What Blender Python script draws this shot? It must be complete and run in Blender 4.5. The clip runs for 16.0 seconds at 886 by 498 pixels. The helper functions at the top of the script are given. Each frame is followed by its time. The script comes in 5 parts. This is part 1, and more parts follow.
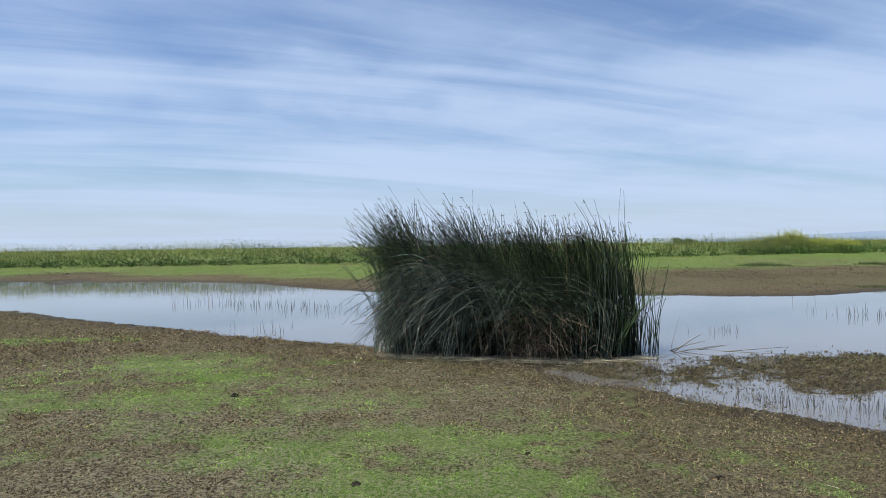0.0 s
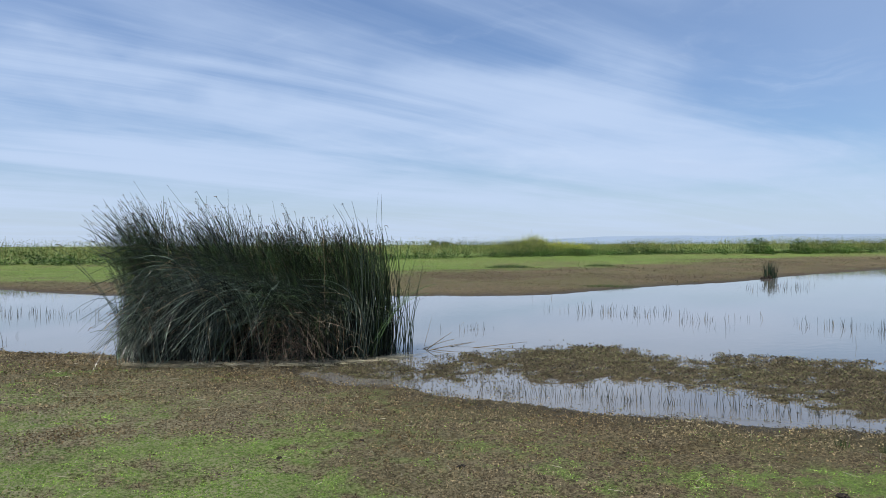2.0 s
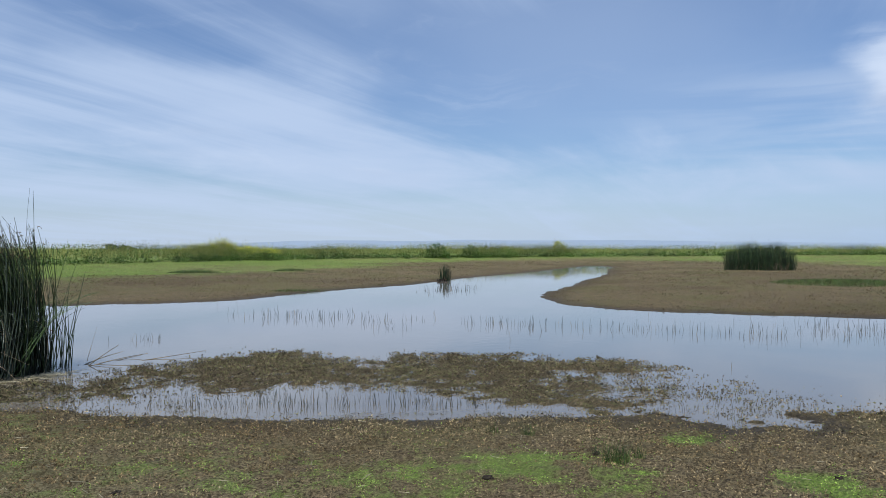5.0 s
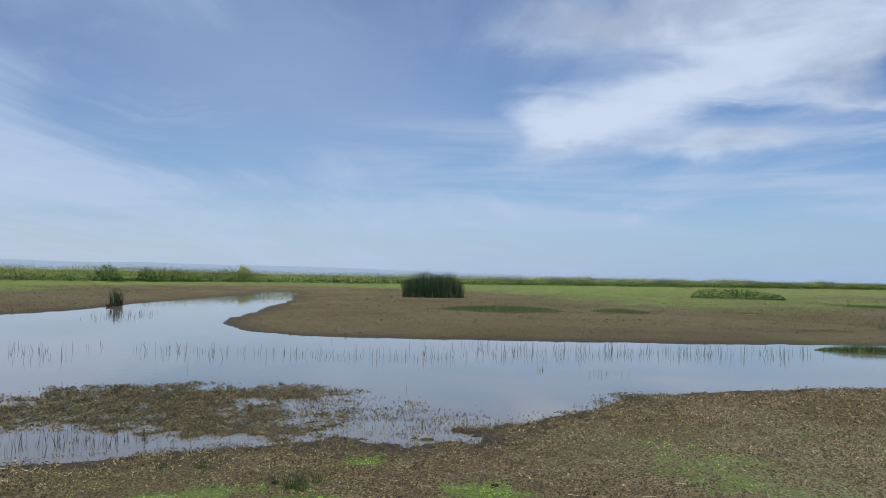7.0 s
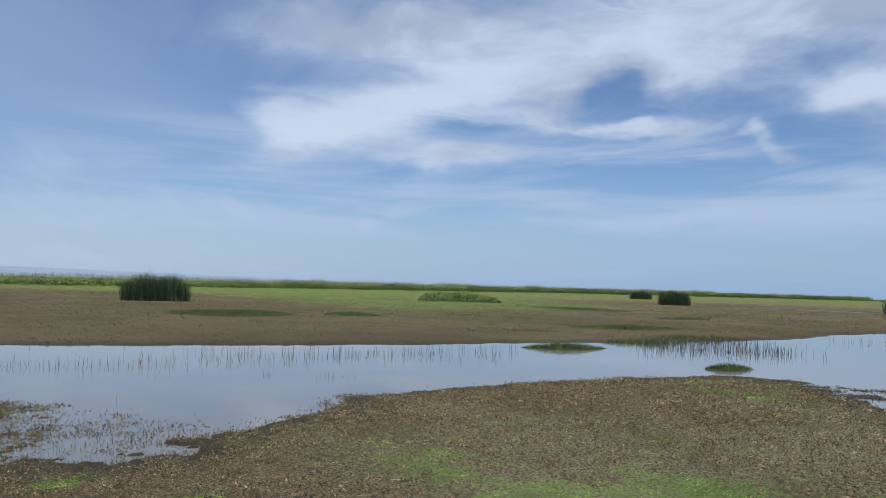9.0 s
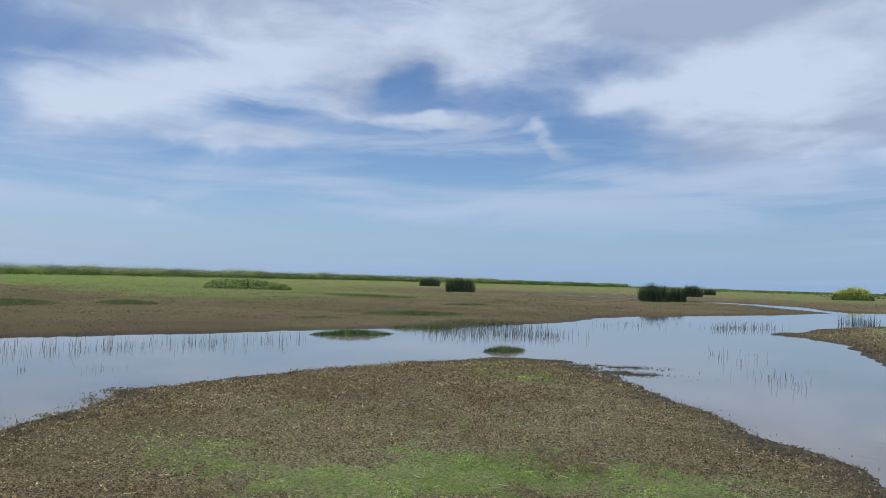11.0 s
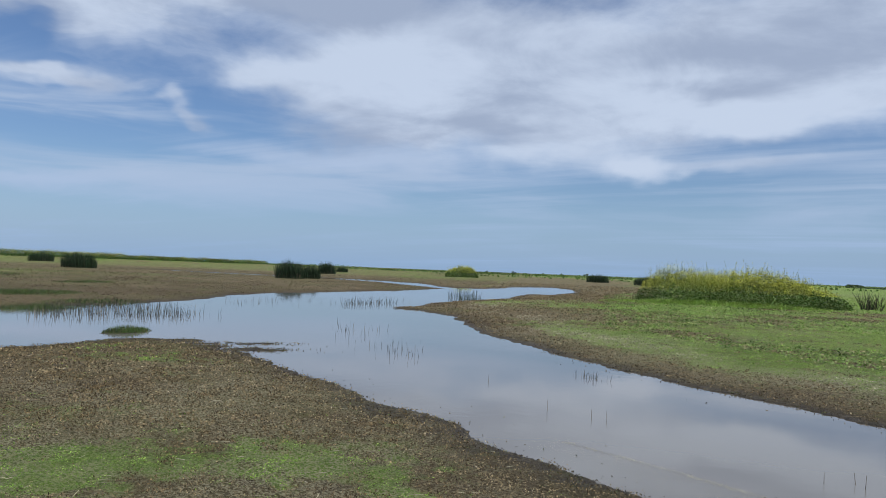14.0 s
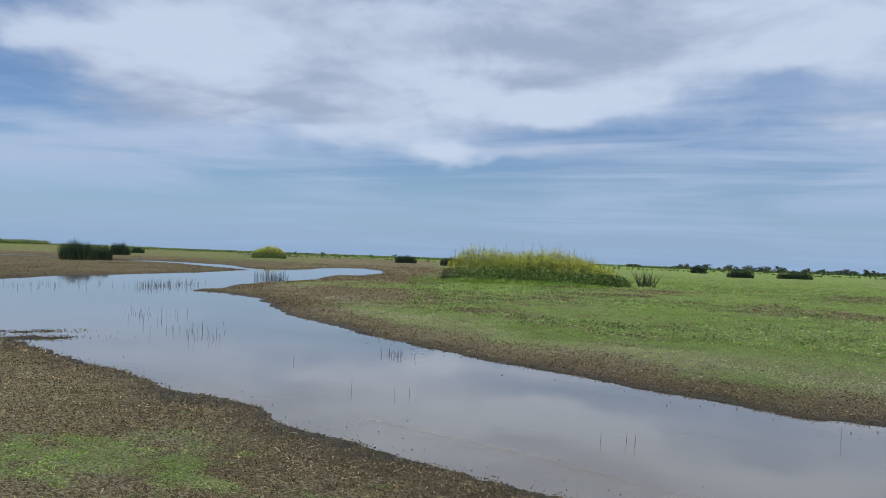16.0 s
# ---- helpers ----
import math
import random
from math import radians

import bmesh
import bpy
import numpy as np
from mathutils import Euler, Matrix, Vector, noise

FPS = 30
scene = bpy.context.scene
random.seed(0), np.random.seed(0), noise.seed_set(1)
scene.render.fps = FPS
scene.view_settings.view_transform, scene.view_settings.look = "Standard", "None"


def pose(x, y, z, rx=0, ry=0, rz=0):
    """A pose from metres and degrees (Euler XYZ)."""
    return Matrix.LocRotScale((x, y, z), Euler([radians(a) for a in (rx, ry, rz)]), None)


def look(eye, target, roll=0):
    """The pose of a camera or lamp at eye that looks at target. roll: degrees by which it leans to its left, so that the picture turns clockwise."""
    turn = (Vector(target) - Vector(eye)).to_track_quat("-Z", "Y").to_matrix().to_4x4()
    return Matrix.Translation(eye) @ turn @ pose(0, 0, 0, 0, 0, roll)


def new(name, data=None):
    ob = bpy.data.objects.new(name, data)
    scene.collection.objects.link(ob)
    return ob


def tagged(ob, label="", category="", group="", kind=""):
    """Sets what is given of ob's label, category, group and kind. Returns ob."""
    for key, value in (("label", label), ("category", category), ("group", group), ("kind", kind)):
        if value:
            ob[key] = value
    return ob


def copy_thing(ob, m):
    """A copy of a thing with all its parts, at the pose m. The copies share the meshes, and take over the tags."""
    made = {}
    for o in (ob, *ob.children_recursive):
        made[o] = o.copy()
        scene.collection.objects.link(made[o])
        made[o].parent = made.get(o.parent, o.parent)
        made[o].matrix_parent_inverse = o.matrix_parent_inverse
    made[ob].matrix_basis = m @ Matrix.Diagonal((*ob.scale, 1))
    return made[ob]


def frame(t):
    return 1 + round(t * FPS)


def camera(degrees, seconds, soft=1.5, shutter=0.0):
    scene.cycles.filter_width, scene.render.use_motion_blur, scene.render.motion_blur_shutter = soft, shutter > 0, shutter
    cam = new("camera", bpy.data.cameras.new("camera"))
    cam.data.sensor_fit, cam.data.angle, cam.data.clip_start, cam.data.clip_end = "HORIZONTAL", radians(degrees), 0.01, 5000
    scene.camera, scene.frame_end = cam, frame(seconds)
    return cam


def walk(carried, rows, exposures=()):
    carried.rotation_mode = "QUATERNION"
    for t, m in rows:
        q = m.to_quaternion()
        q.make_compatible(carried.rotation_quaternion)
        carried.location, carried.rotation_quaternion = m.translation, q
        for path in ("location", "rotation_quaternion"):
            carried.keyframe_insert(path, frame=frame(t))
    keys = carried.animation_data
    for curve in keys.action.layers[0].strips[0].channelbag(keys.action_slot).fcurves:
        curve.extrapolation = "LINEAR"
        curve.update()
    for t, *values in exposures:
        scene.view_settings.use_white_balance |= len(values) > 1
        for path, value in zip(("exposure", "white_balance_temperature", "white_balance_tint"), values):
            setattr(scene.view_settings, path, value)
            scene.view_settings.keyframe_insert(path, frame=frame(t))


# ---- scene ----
cam = camera(61.1, 16.0, soft=0.8)
# seconds, x, y, z, yaw, pitch, roll
ROWS = [
    (0.0, -0.0129, 0.0208, 1.7475, -8.129, -0.288, 0.787),
    (0.5, 0.0041, 0.0137, 1.7468, -12.078, -0.535, 0.813),
    (1.0, 0.0244, 0.009, 1.7512, -16.977, -0.818, 0.815),
    (1.5, 0.0392, -0.0085, 1.7539, -21.747, -0.707, 0.651),
    (2.0, 0.0477, -0.0244, 1.7524, -26.079, -0.33, 0.249),
    (2.5, 0.0749, -0.0322, 1.7475, -30.312, 0.13, 0.244),
    (3.0, 0.1086, -0.0339, 1.7427, -33.923, 0.208, 0.415),
    (5.5, 0.219, -0.0741, 1.7615, -54.971, 0.376, -0.464),
    (6.0, 0.2254, -0.0451, 1.7567, -61.434, 1.178, -0.895),
    (6.5, 0.2296, -0.0373, 1.7551, -66.891, 1.936, -1.026),
    (7.0, 0.2414, -0.0623, 1.7514, -72.874, 2.196, -1.264),
    (7.5, 0.2525, -0.0919, 1.751, -80.116, 2.572, -1.623),
    (8.0, 0.2703, -0.1175, 1.7544, -85.592, 3.01, -1.606),
    (10.5, 0.2514, -0.224, 1.7588, -103.538, 2.251, -1.869),
    (11.0, 0.2335, -0.2552, 1.7508, -108.646, 2.404, -1.724),
    (11.5, 0.2185, -0.2805, 1.7454, -113.421, 2.508, -1.258),
    (12.0, 0.209, -0.2972, 1.7445, -117.505, 2.286, -1.039),
    (12.5, 0.2235, -0.3027, 1.7501, -123.361, 2.176, -1.281),
    (13.0, 0.2314, -0.3264, 1.7552, -128.95, 2.211, -1.663),
    (13.5, 0.2301, -0.3566, 1.7517, -132.619, 1.93, -1.894),
    (14.0, 0.2179, -0.365, 1.7433, -135.791, 1.59, -2.22),
    (14.5, 0.1899, -0.3719, 1.7489, -138.804, 1.423, -2.224),
    (15.0, 0.1844, -0.3802, 1.7431, -142.215, 1.361, -2.102),
    (15.5, 0.1825, -0.3859, 1.7375, -146.304, 1.002, -2.128),
    (16.0, 0.1747, -0.4011, 1.7338, -150.261, 0.678, -2.146),
]
walk(cam, [(t, pose(x, y, z, 90 + pitch, roll, yaw)) for t, x, y, z, yaw, pitch, roll in ROWS],
     exposures=[(0.0, 0.06), (3.0, 0.02), (5.5, -0.07), (7.0, -0.16), (8.0, -0.19), (10.5, -0.19), (12.0, -0.26), (16.0, -0.26)])

# ---- world and sun ----
SUN_AZ, SUN_EL = -94.0, 58.0     # degrees clockwise from +y, degrees up
world = bpy.data.worlds.new("sky_world")
scene.world = world
world.use_nodes = True
WT = world.node_tree
WT.nodes.clear()


class Net:
    """Short hand for wiring nodes."""

    def __init__(self, tree):
        self.t = tree

    def node(self, kind):
        return self.t.nodes.new(kind)

    def put(self, socket, v):
        if isinstance(v, bpy.types.NodeSocket):
            self.t.links.new(v, socket)
        elif v is not None:
            socket.default_value = v

    def m(self, op, a, b=None, c=None, clamp=False):
        n = self.node("ShaderNodeMath")
        n.operation, n.use_clamp = op, clamp
        for s, v in zip(n.inputs, (a, b, c)):
            self.put(s, v)
        return n.outputs[0]

    def ramp(self, v, lo, hi, a=0.0, b=1.0, smooth=True):
        n = self.node("ShaderNodeMapRange")
        n.interpolation_type = "SMOOTHSTEP" if smooth else "LINEAR"
        for s, x in zip(n.inputs, (v, lo, hi, a, b)):
            self.put(s, x)
        return n.outputs[0]

    def mix(self, f, a, b, blend="MIX"):
        n = self.node("ShaderNodeMix")
        n.data_type, n.blend_type = "RGBA", blend
        self.put(n.inputs[0], f)
        for s, x in ((n.inputs[6], a), (n.inputs[7], b)):
            self.put(s, (*x, 1.0) if isinstance(x, tuple) and len(x) == 3 else x)
        return n.outputs[2]

    def noise(self, vec, scale, detail=4.0, rough=0.55, lac=2.0, dist=0.0):
        n = self.node("ShaderNodeTexNoise")
        self.put(n.inputs["Vector"], vec)
        for k, v in (("Scale", scale), ("Detail", detail), ("Roughness", rough), ("Lacunarity", lac), ("Distortion", dist)):
            self.put(n.inputs[k], v)
        return n.outputs["Fac"]

    def vec(self, x, y, z=0.0):
        n = self.node("ShaderNodeCombineXYZ")
        for s, v in zip(n.inputs, (x, y, z)):
            self.put(s, v)
        return n.outputs[0]


W = Net(WT)
coord = W.node("ShaderNodeTexCoord")
sep = W.node("ShaderNodeSeparateXYZ")
W.put(sep.inputs[0], coord.outputs["Generated"])
dx, dy, dz = sep.outputs
el = W.m("MULTIPLY", W.m("ARCSINE", dz), 57.2958)
az = W.m("MULTIPLY", W.m("ARCTAN2", dx, dy), 57.2958)
az = W.m("ADD", az, W.m("MULTIPLY", W.m("LESS_THAN", az, -120.0), 360.0))   # -120 to 240
# clouds lie on a level sheet: the plane's coordinates give their perspective
lift = W.m("ADD", W.m("MAXIMUM", dz, 0.0), 0.07)
px, py = W.m("DIVIDE", dx, lift), W.m("DIVIDE", dy, lift)
# streaks of high thin cloud, drawn out along one direction
turn = math.radians(15)
sx = W.m("ADD", W.m("MULTIPLY", px, math.cos(turn)), W.m("MULTIPLY", py, math.sin(turn)))
sy = W.m("SUBTRACT", W.m("MULTIPLY", py, math.cos(turn)), W.m("MULTIPLY", px, math.sin(turn)))
streak = W.noise(W.vec(W.m("MULTIPLY", sx, 0.17), W.m("MULTIPLY", sy, 0.85), 3.3), 1.0, 8.0, 0.60, 2.1, 0.9)
veil = W.noise(W.vec(px, py, 7.7), 0.55, 4.0, 0.5, 2.0, 0.3)
billow = W.noise(W.vec(px, py, 1.2), 1.5, 7.0, 0.58, 2.1, 0.35)
shade = W.noise(W.vec(px, py, 5.0), 1.1, 4.0, 0.5, 2.0, 0.2)
# large forms of the cloud: azimuth, elevation, half widths, weight
warp = W.noise(W.vec(W.m("MULTIPLY", az, 0.09), W.m("MULTIPLY", el, 0.16), 0.0), 1.0, 4.0, 0.55)
warp2 = W.noise(W.vec(W.m("MULTIPLY", az, 0.09), W.m("MULTIPLY", el, 0.16), 9.0), 1.0, 4.0, 0.55)
waz = W.m("ADD", az, W.m("MULTIPLY", W.m("SUBTRACT", warp, 0.5), 9.0))
wel = W.m("ADD", el, W.m("MULTIPLY", W.m("SUBTRACT", warp2, 0.5), 5.0))


def forms(rows):
    total = None
    for a0, e0, ra, re, w in rows:
        da = W.m("DIVIDE", W.m("SUBTRACT", waz, a0), ra)
        de = W.m("DIVIDE", W.m("SUBTRACT", wel, e0), re)
        g = W.m("EXPONENT", W.m("MULTIPLY", W.m("ADD", W.m("MULTIPLY", da, da), W.m("MULTIPLY", de, de)), -1.0))
        g = W.m("MULTIPLY", g, w)
        total = g if total is None else W.m("ADD", total, g)
    return total


THIN = [(5, 6, 30, 4, 0.20), (-10, 10, 14, 2.5, 0.10), (2, 13.0, 12, 0.9, 0.12), (28, 12.0, 12, 1.6, 0.14), (40, 8.5, 12, 3.5, 0.22), (10, 9.5, 18, 1.6, 0.14),
        (54, 12.5, 9, 4, -0.28), (70, 11.5, 5, 3.5, -0.32), (60, 6, 16, 2.2, 0.10), (30, 19, 20, 4, -0.08), (66, 17, 9, 5, -0.18), (120, 8, 40, 12, -0.15),
        (105, 5.3, 14, 0.8, 0.34), (86, 4.4, 1.4, 0.35, 0.45), (129, 8.2, 10, 1.2, 0.34), (110, 7.0, 10, 0.6, -0.15)]
THICK = [(80.5, 10.6, 4.0, 1.0, 0.40), (84, 12.0, 5.5, 1.9, 0.50), (94, 9.7, 9.0, 0.8, 0.38), (92, 14.5, 6, 2.2, 0.40), (88, 18.8, 10, 1.5, 0.46), (97, 17.0, 6, 2.2, 0.42),
         (96, 12.1, 2.6, 0.6, -0.16), (72, 14, 4, 6.0, -0.40), (80, 15.4, 3.0, 1.1, -0.22), (104.8, 14.5, 2.0, 1.3, -0.45), (146, 17.0, 20, 2.6, 0.22), (136, 11.5, 10, 1.6, 0.16), (101, 15.5, 2.5, 2.5, 0.20), (107, 12.0, 6, 0.6, 0.55), (100, 12.8, 2.5, 1.2, 0.25),
         (110, 17.0, 6, 2.6, 0.48), (112, 22, 14, 3.5, 0.40), (108, 9.2, 7, 0.9, -0.34), (115.6, 11.5, 0.6, 0.5, 0.28), (116.3, 11.0, 0.6, 0.5, 0.30), (117.0, 10.4, 0.6, 0.5, 0.30), (117.7, 9.8, 0.65, 0.5, 0.30), (118.4, 9.2, 0.8, 0.5, 0.30),
         (119.5, 13.4, 2.5, 1.2, 0.40), (125, 14.3, 5.5, 1.7, 0.52), (131, 13.5, 6, 2.8, 0.45), (137, 15.5, 7, 3.5, 0.50), (126, 19.5, 9, 2.0, 0.42), (134, 9.6, 8, 1.3, 0.30),
         (146, 11.5, 8, 2.4, 0.48), (149.8, 8.6, 2.2, 0.9, 0.45), (154, 14.5, 12, 3.0, 0.48), (158.6, 11.2, 3.6, 1.2, 0.40), (157, 7.9, 7, 0.6, 0.34), (164.4, 12.5, 2.6, 1.4, 0.36),
         (174, 13.0, 2.6, 0.9, -0.30), (178, 15, 7, 2.4, 0.45), (170.5, 8.2, 5, 0.8, -0.34), (179, 9.6, 4, 0.8, 0.36), (166, 17.5, 12, 2.5, 0.42), (150, 5.0, 30, 1.4, -0.40), (200, 25, 60, 10, 0.35), (110, 40, 70, 16, 0.30)]
DARK = [(126, 18.9, 5.5, 1.4, 0.22), (104.8, 14.5, 2.4, 1.5, 0.25), (160, 16.5, 12, 2.2, 0.14), (140, 10.2, 8, 1.0, 0.14), (155, 13.2, 7, 0.8, 0.10), (149.8, 8.8, 2.2, 0.9, -0.25), (158.6, 11.5, 3.2, 1.0, -0.22), (125, 14.8, 5, 1.3, -0.18),
        (84, 11.8, 6, 1.6, -0.25)]
thin = W.m("ADD", W.m("ADD", W.m("MULTIPLY", streak, 0.80), W.m("MULTIPLY", veil, 0.60)), forms(THIN))
thin = W.ramp(thin, 0.56, 1.02, 0.0, 0.9)
puff = W.noise(W.vec(W.m("MULTIPLY", az, 0.10), W.m("MULTIPLY", el, 0.21), 2.0), 1.0, 7.0, 0.6, 2.1, 0.4)
# swept, hooked filaments in the western sheet, rounder heads further round
swept = W.noise(W.vec(W.m("MULTIPLY", waz, 0.055), W.m("MULTIPLY", wel, 0.30), 6.0), 1.0, 7.0, 0.55, 2.1, 1.1)
heads = W.ramp(az, 108.0, 126.0)
swept = W.m("ADD", W.m("MULTIPLY", swept, W.m("SUBTRACT", 1.0, heads)), W.m("MULTIPLY", puff, heads))
thick = W.m("ADD", W.m("ADD", W.m("MULTIPLY", billow, 0.30), W.m("MULTIPLY", swept, 0.62)), forms(THICK))
thick = W.ramp(thick, 0.47, 0.98, 0.0, 0.95)
sky = W.node("ShaderNodeTexSky")
sky.sky_type, sky.sun_disc = "NISHITA", False
sky.sun_elevation, sky.sun_rotation = radians(SUN_EL), radians(SUN_AZ)
sky.altitude, sky.air_density, sky.dust_density, sky.ozone_density = 0.0, 1.0, 0.7, 2.0
SKY = 0.098
base = W.mix(1.0, sky.outputs[0], (SKY * 0.81, SKY * 0.96, SKY * 1.20), "MULTIPLY")
lumps = W.noise(W.vec(W.m("MULTIPLY", az, 0.085), W.m("MULTIPLY", W.m("ADD", el, 0.7), 0.19), 2.6), 1.0, 6.0, 0.58, 2.1, 0.4)
grey = W.ramp(W.m("ADD", W.m("ADD", W.m("ADD", W.m("MULTIPLY", shade, 0.5), W.m("MULTIPLY", lumps, 0.5)), forms(DARK)), W.m("MULTIPLY", W.ramp(el, 14.0, 24.0), 0.10)), 0.43, 0.66)
cloud = W.mix(grey, (0.68, 0.79, 0.98), (0.42, 0.51, 0.69))
soft_veil = W.m("MULTIPLY", forms([(62, 14, 17, 8, 0.34), (40, 20, 25, 6, 0.2)]), 1.0, clamp=True)
base = W.mix(soft_veil, base, (0.47, 0.60, 0.83))
col = W.mix(thin, base, (0.53, 0.66, 0.89))
# long low bands of thin cloud
bands = W.noise(W.vec(W.m("MULTIPLY", waz, 0.045), W.m("MULTIPLY", el, 0.42), 4.0), 1.0, 4.0, 0.5, 2.1, 0.5)
low = W.m("MULTIPLY", W.ramp(bands, 0.40, 0.66, 0.0, 0.75), W.m("MULTIPLY", W.ramp(az, 55.0, 85.0), W.m("MULTIPLY", W.ramp(el, 2.5, 5.0), W.ramp(el, 10.0, 14.0, 1.0, 0.0))))
col = W.mix(low, col, (0.52, 0.645, 0.86))
col = W.mix(thick, col, cloud)
haze = W.ramp(el, -1.0, 8.0, 0.85, 0.0)
col = W.mix(haze, col, W.mix(W.ramp(az, 40.0, 120.0), (0.55, 0.67, 0.86), (0.34, 0.52, 0.81)))
bg = W.node("ShaderNodeBackground")
W.put(bg.inputs[0], col)
bg.inputs[1].default_value = 1.0
out = W.node("ShaderNodeOutputWorld")
WT.links.new(bg.outputs[0], out.inputs[0])

sun_lamp = bpy.data.lights.new("sun", "SUN")
sun_lamp.energy, sun_lamp.angle, sun_lamp.color = 5.6, radians(1.2), (1.0, 0.93, 0.82)
sun = new("sun", sun_lamp)
sa, se = radians(SUN_AZ), radians(SUN_EL)
sun.matrix_world = look((0, 0, 0), (-math.sin(sa) * math.cos(se), -math.cos(sa) * math.cos(se), -math.sin(se)))

# ---- materials ----


def material(name):
    mt = bpy.data.materials.new(name)
    mt.use_nodes = True
    n = Net(mt.node_tree)
    bsdf = mt.node_tree.nodes["Principled BSDF"]
    return mt, n, bsdf


def plant_material(name, dark, light, dry=None, dry_share=0.0, rough=0.55, glow=0.25, patch=0.0, gloss=0.35, skew=1.5, drift=None):
    """A leaf or stem: colours vary from piece to piece, and along it; some light passes through."""
    mt, n, b = material(name)
    geo = n.node("ShaderNodeNewGeometry")
    rnd = geo.outputs["Random Per Island"]
    c = n.mix(n.m("POWER", rnd, skew), dark, light)
    if dry:
        r2 = n.m("FRACT", n.m("MULTIPLY", rnd, 17.31))
        c = n.mix(n.m("LESS_THAN", r2, dry_share), c, dry)
    tc = n.node("ShaderNodeTexCoord")
    g = n.noise(tc.outputs["Object"], 3.0 if not patch else patch, 4.0, 0.62)
    c = n.mix(1.0, c, n.mix(n.ramp(g, 0.34, 0.66), (0.50, 0.50, 0.50), (1.40, 1.40, 1.40)), "MULTIPLY")
    if drift:      # a second hue in patches of a metre or so
        c = n.mix(n.ramp(n.noise(tc.outputs["Object"], 0.9, 5.0, 0.65), 0.42, 0.60), c, n.mix(1.0, c, drift, "MULTIPLY"))
    n.put(b.inputs["Base Color"], c)
    b.inputs["Roughness"].default_value = rough
    b.inputs["Specular IOR Level"].default_value = gloss
    if glow:
        tr = n.node("ShaderNodeBsdfTranslucent")
        n.put(tr.inputs[0], c)
        mx = n.node("ShaderNodeMixShader")
        mx.inputs[0].default_value = glow
        n.t.links.new(b.outputs[0], mx.inputs[1])
        n.t.links.new(tr.outputs[0], mx.inputs[2])
        n.t.links.new(mx.outputs[0], n.t.nodes["Material Output"].inputs[0])
    return mt


def ground_material():
    mt, n, b = material("marsh_ground")
    tc = n.node("ShaderNodeTexCoord")
    P = tc.outputs["Object"]
    at = n.node("ShaderNodeAttribute")
    at.attribute_name = "cover"
    s = n.node("ShaderNodeSeparateColor")
    n.put(s.inputs[0], at.outputs["Color"])
    green, wet, pale = s.outputs
    fine = n.noise(P, 34.0, 6.0, 0.7)
    mid = n.noise(P, 5.0, 6.0, 0.66)
    big = n.noise(P, 0.45, 5.0, 0.6)
    wide = n.noise(P, 0.07, 5.0, 0.6)
    grain = n.noise(P, 85.0, 3.0, 0.6)
    dead = n.mix(n.ramp(fine, 0.36, 0.66), (0.038, 0.030, 0.017), (0.300, 0.246, 0.142))
    dead = n.mix(n.ramp(mid, 0.44, 0.62, 0.0, 0.45), dead, (0.115, 0.086, 0.050))
    dead = n.mix(n.ramp(big, 0.48, 0.62, 0.0, 0.5), dead, (0.165, 0.138, 0.080))
    dead = n.mix(n.ramp(wide, 0.44, 0.58, 0.0, 0.6), dead, (0.086, 0.066, 0.038))
    dead = n.mix(n.ramp(n.noise(P, 0.17, 6.0, 0.68), 0.47, 0.60, 0.0, 0.5), dead, (0.118, 0.120, 0.048))
    dead = n.mix(n.ramp(grain, 0.52, 0.66, 0.0, 0.6), dead, (0.034, 0.026, 0.016))
    grass = n.mix(n.ramp(fine, 0.32, 0.70), (0.085, 0.145, 0.026), (0.215, 0.335, 0.066))
    grass = n.mix(n.ramp(big, 0.40, 0.62, 0.0, 0.5), grass, (0.175, 0.225, 0.075))
    grass = n.mix(n.ramp(wide, 0.44, 0.60, 0.0, 0.55), grass, (0.11, 0.18, 0.036))
    grass = n.mix(n.ramp(grain, 0.54, 0.68, 0.0, 0.5), grass, (0.050, 0.075, 0.018))
    g = n.m("ADD", green, n.m("MULTIPLY", n.m("SUBTRACT", mid, 0.5), 1.1))
    g = n.m("ADD", g, n.m("MULTIPLY", n.m("SUBTRACT", big, 0.5), 1.0))
    g = n.m("ADD", g, n.m("MULTIPLY", n.m("SUBTRACT", fine, 0.5), 0.8))
    g = n.m("ADD", g, n.m("MULTIPLY", n.m("SUBTRACT", wide, 0.5), 0.9))
    c = n.mix(n.ramp(g, 0.24, 0.74), dead, grass)
    c = n.mix(n.m("MULTIPLY", pale, n.ramp(fine, 0.44, 0.58)), c, (0.31, 0.29, 0.19))
    mud = n.mix(fine, (0.018, 0.015, 0.012), (0.06, 0.05, 0.038))
    c = n.mix(n.m("MULTIPLY", wet, n.ramp(mid, 0.3, 0.6, 0.55, 1.0)), c, mud)
    n.put(b.inputs["Base Color"], c)
    n.put(b.inputs["Roughness"], n.ramp(wet, 0.3, 1.0, 0.95, 0.6))
    b.inputs["Specular IOR Level"].default_value = 0.2
    bump = n.node("ShaderNodeBump")
    bump.inputs["Strength"].default_value = 1.0
    bump.inputs["Distance"].default_value = 0.08
    n.put(bump.inputs["Height"], n.m("ADD", fine, n.m("MULTIPLY", mid, 2.0)))
    n.t.links.new(bump.outputs[0], b.inputs["Normal"])
    return mt


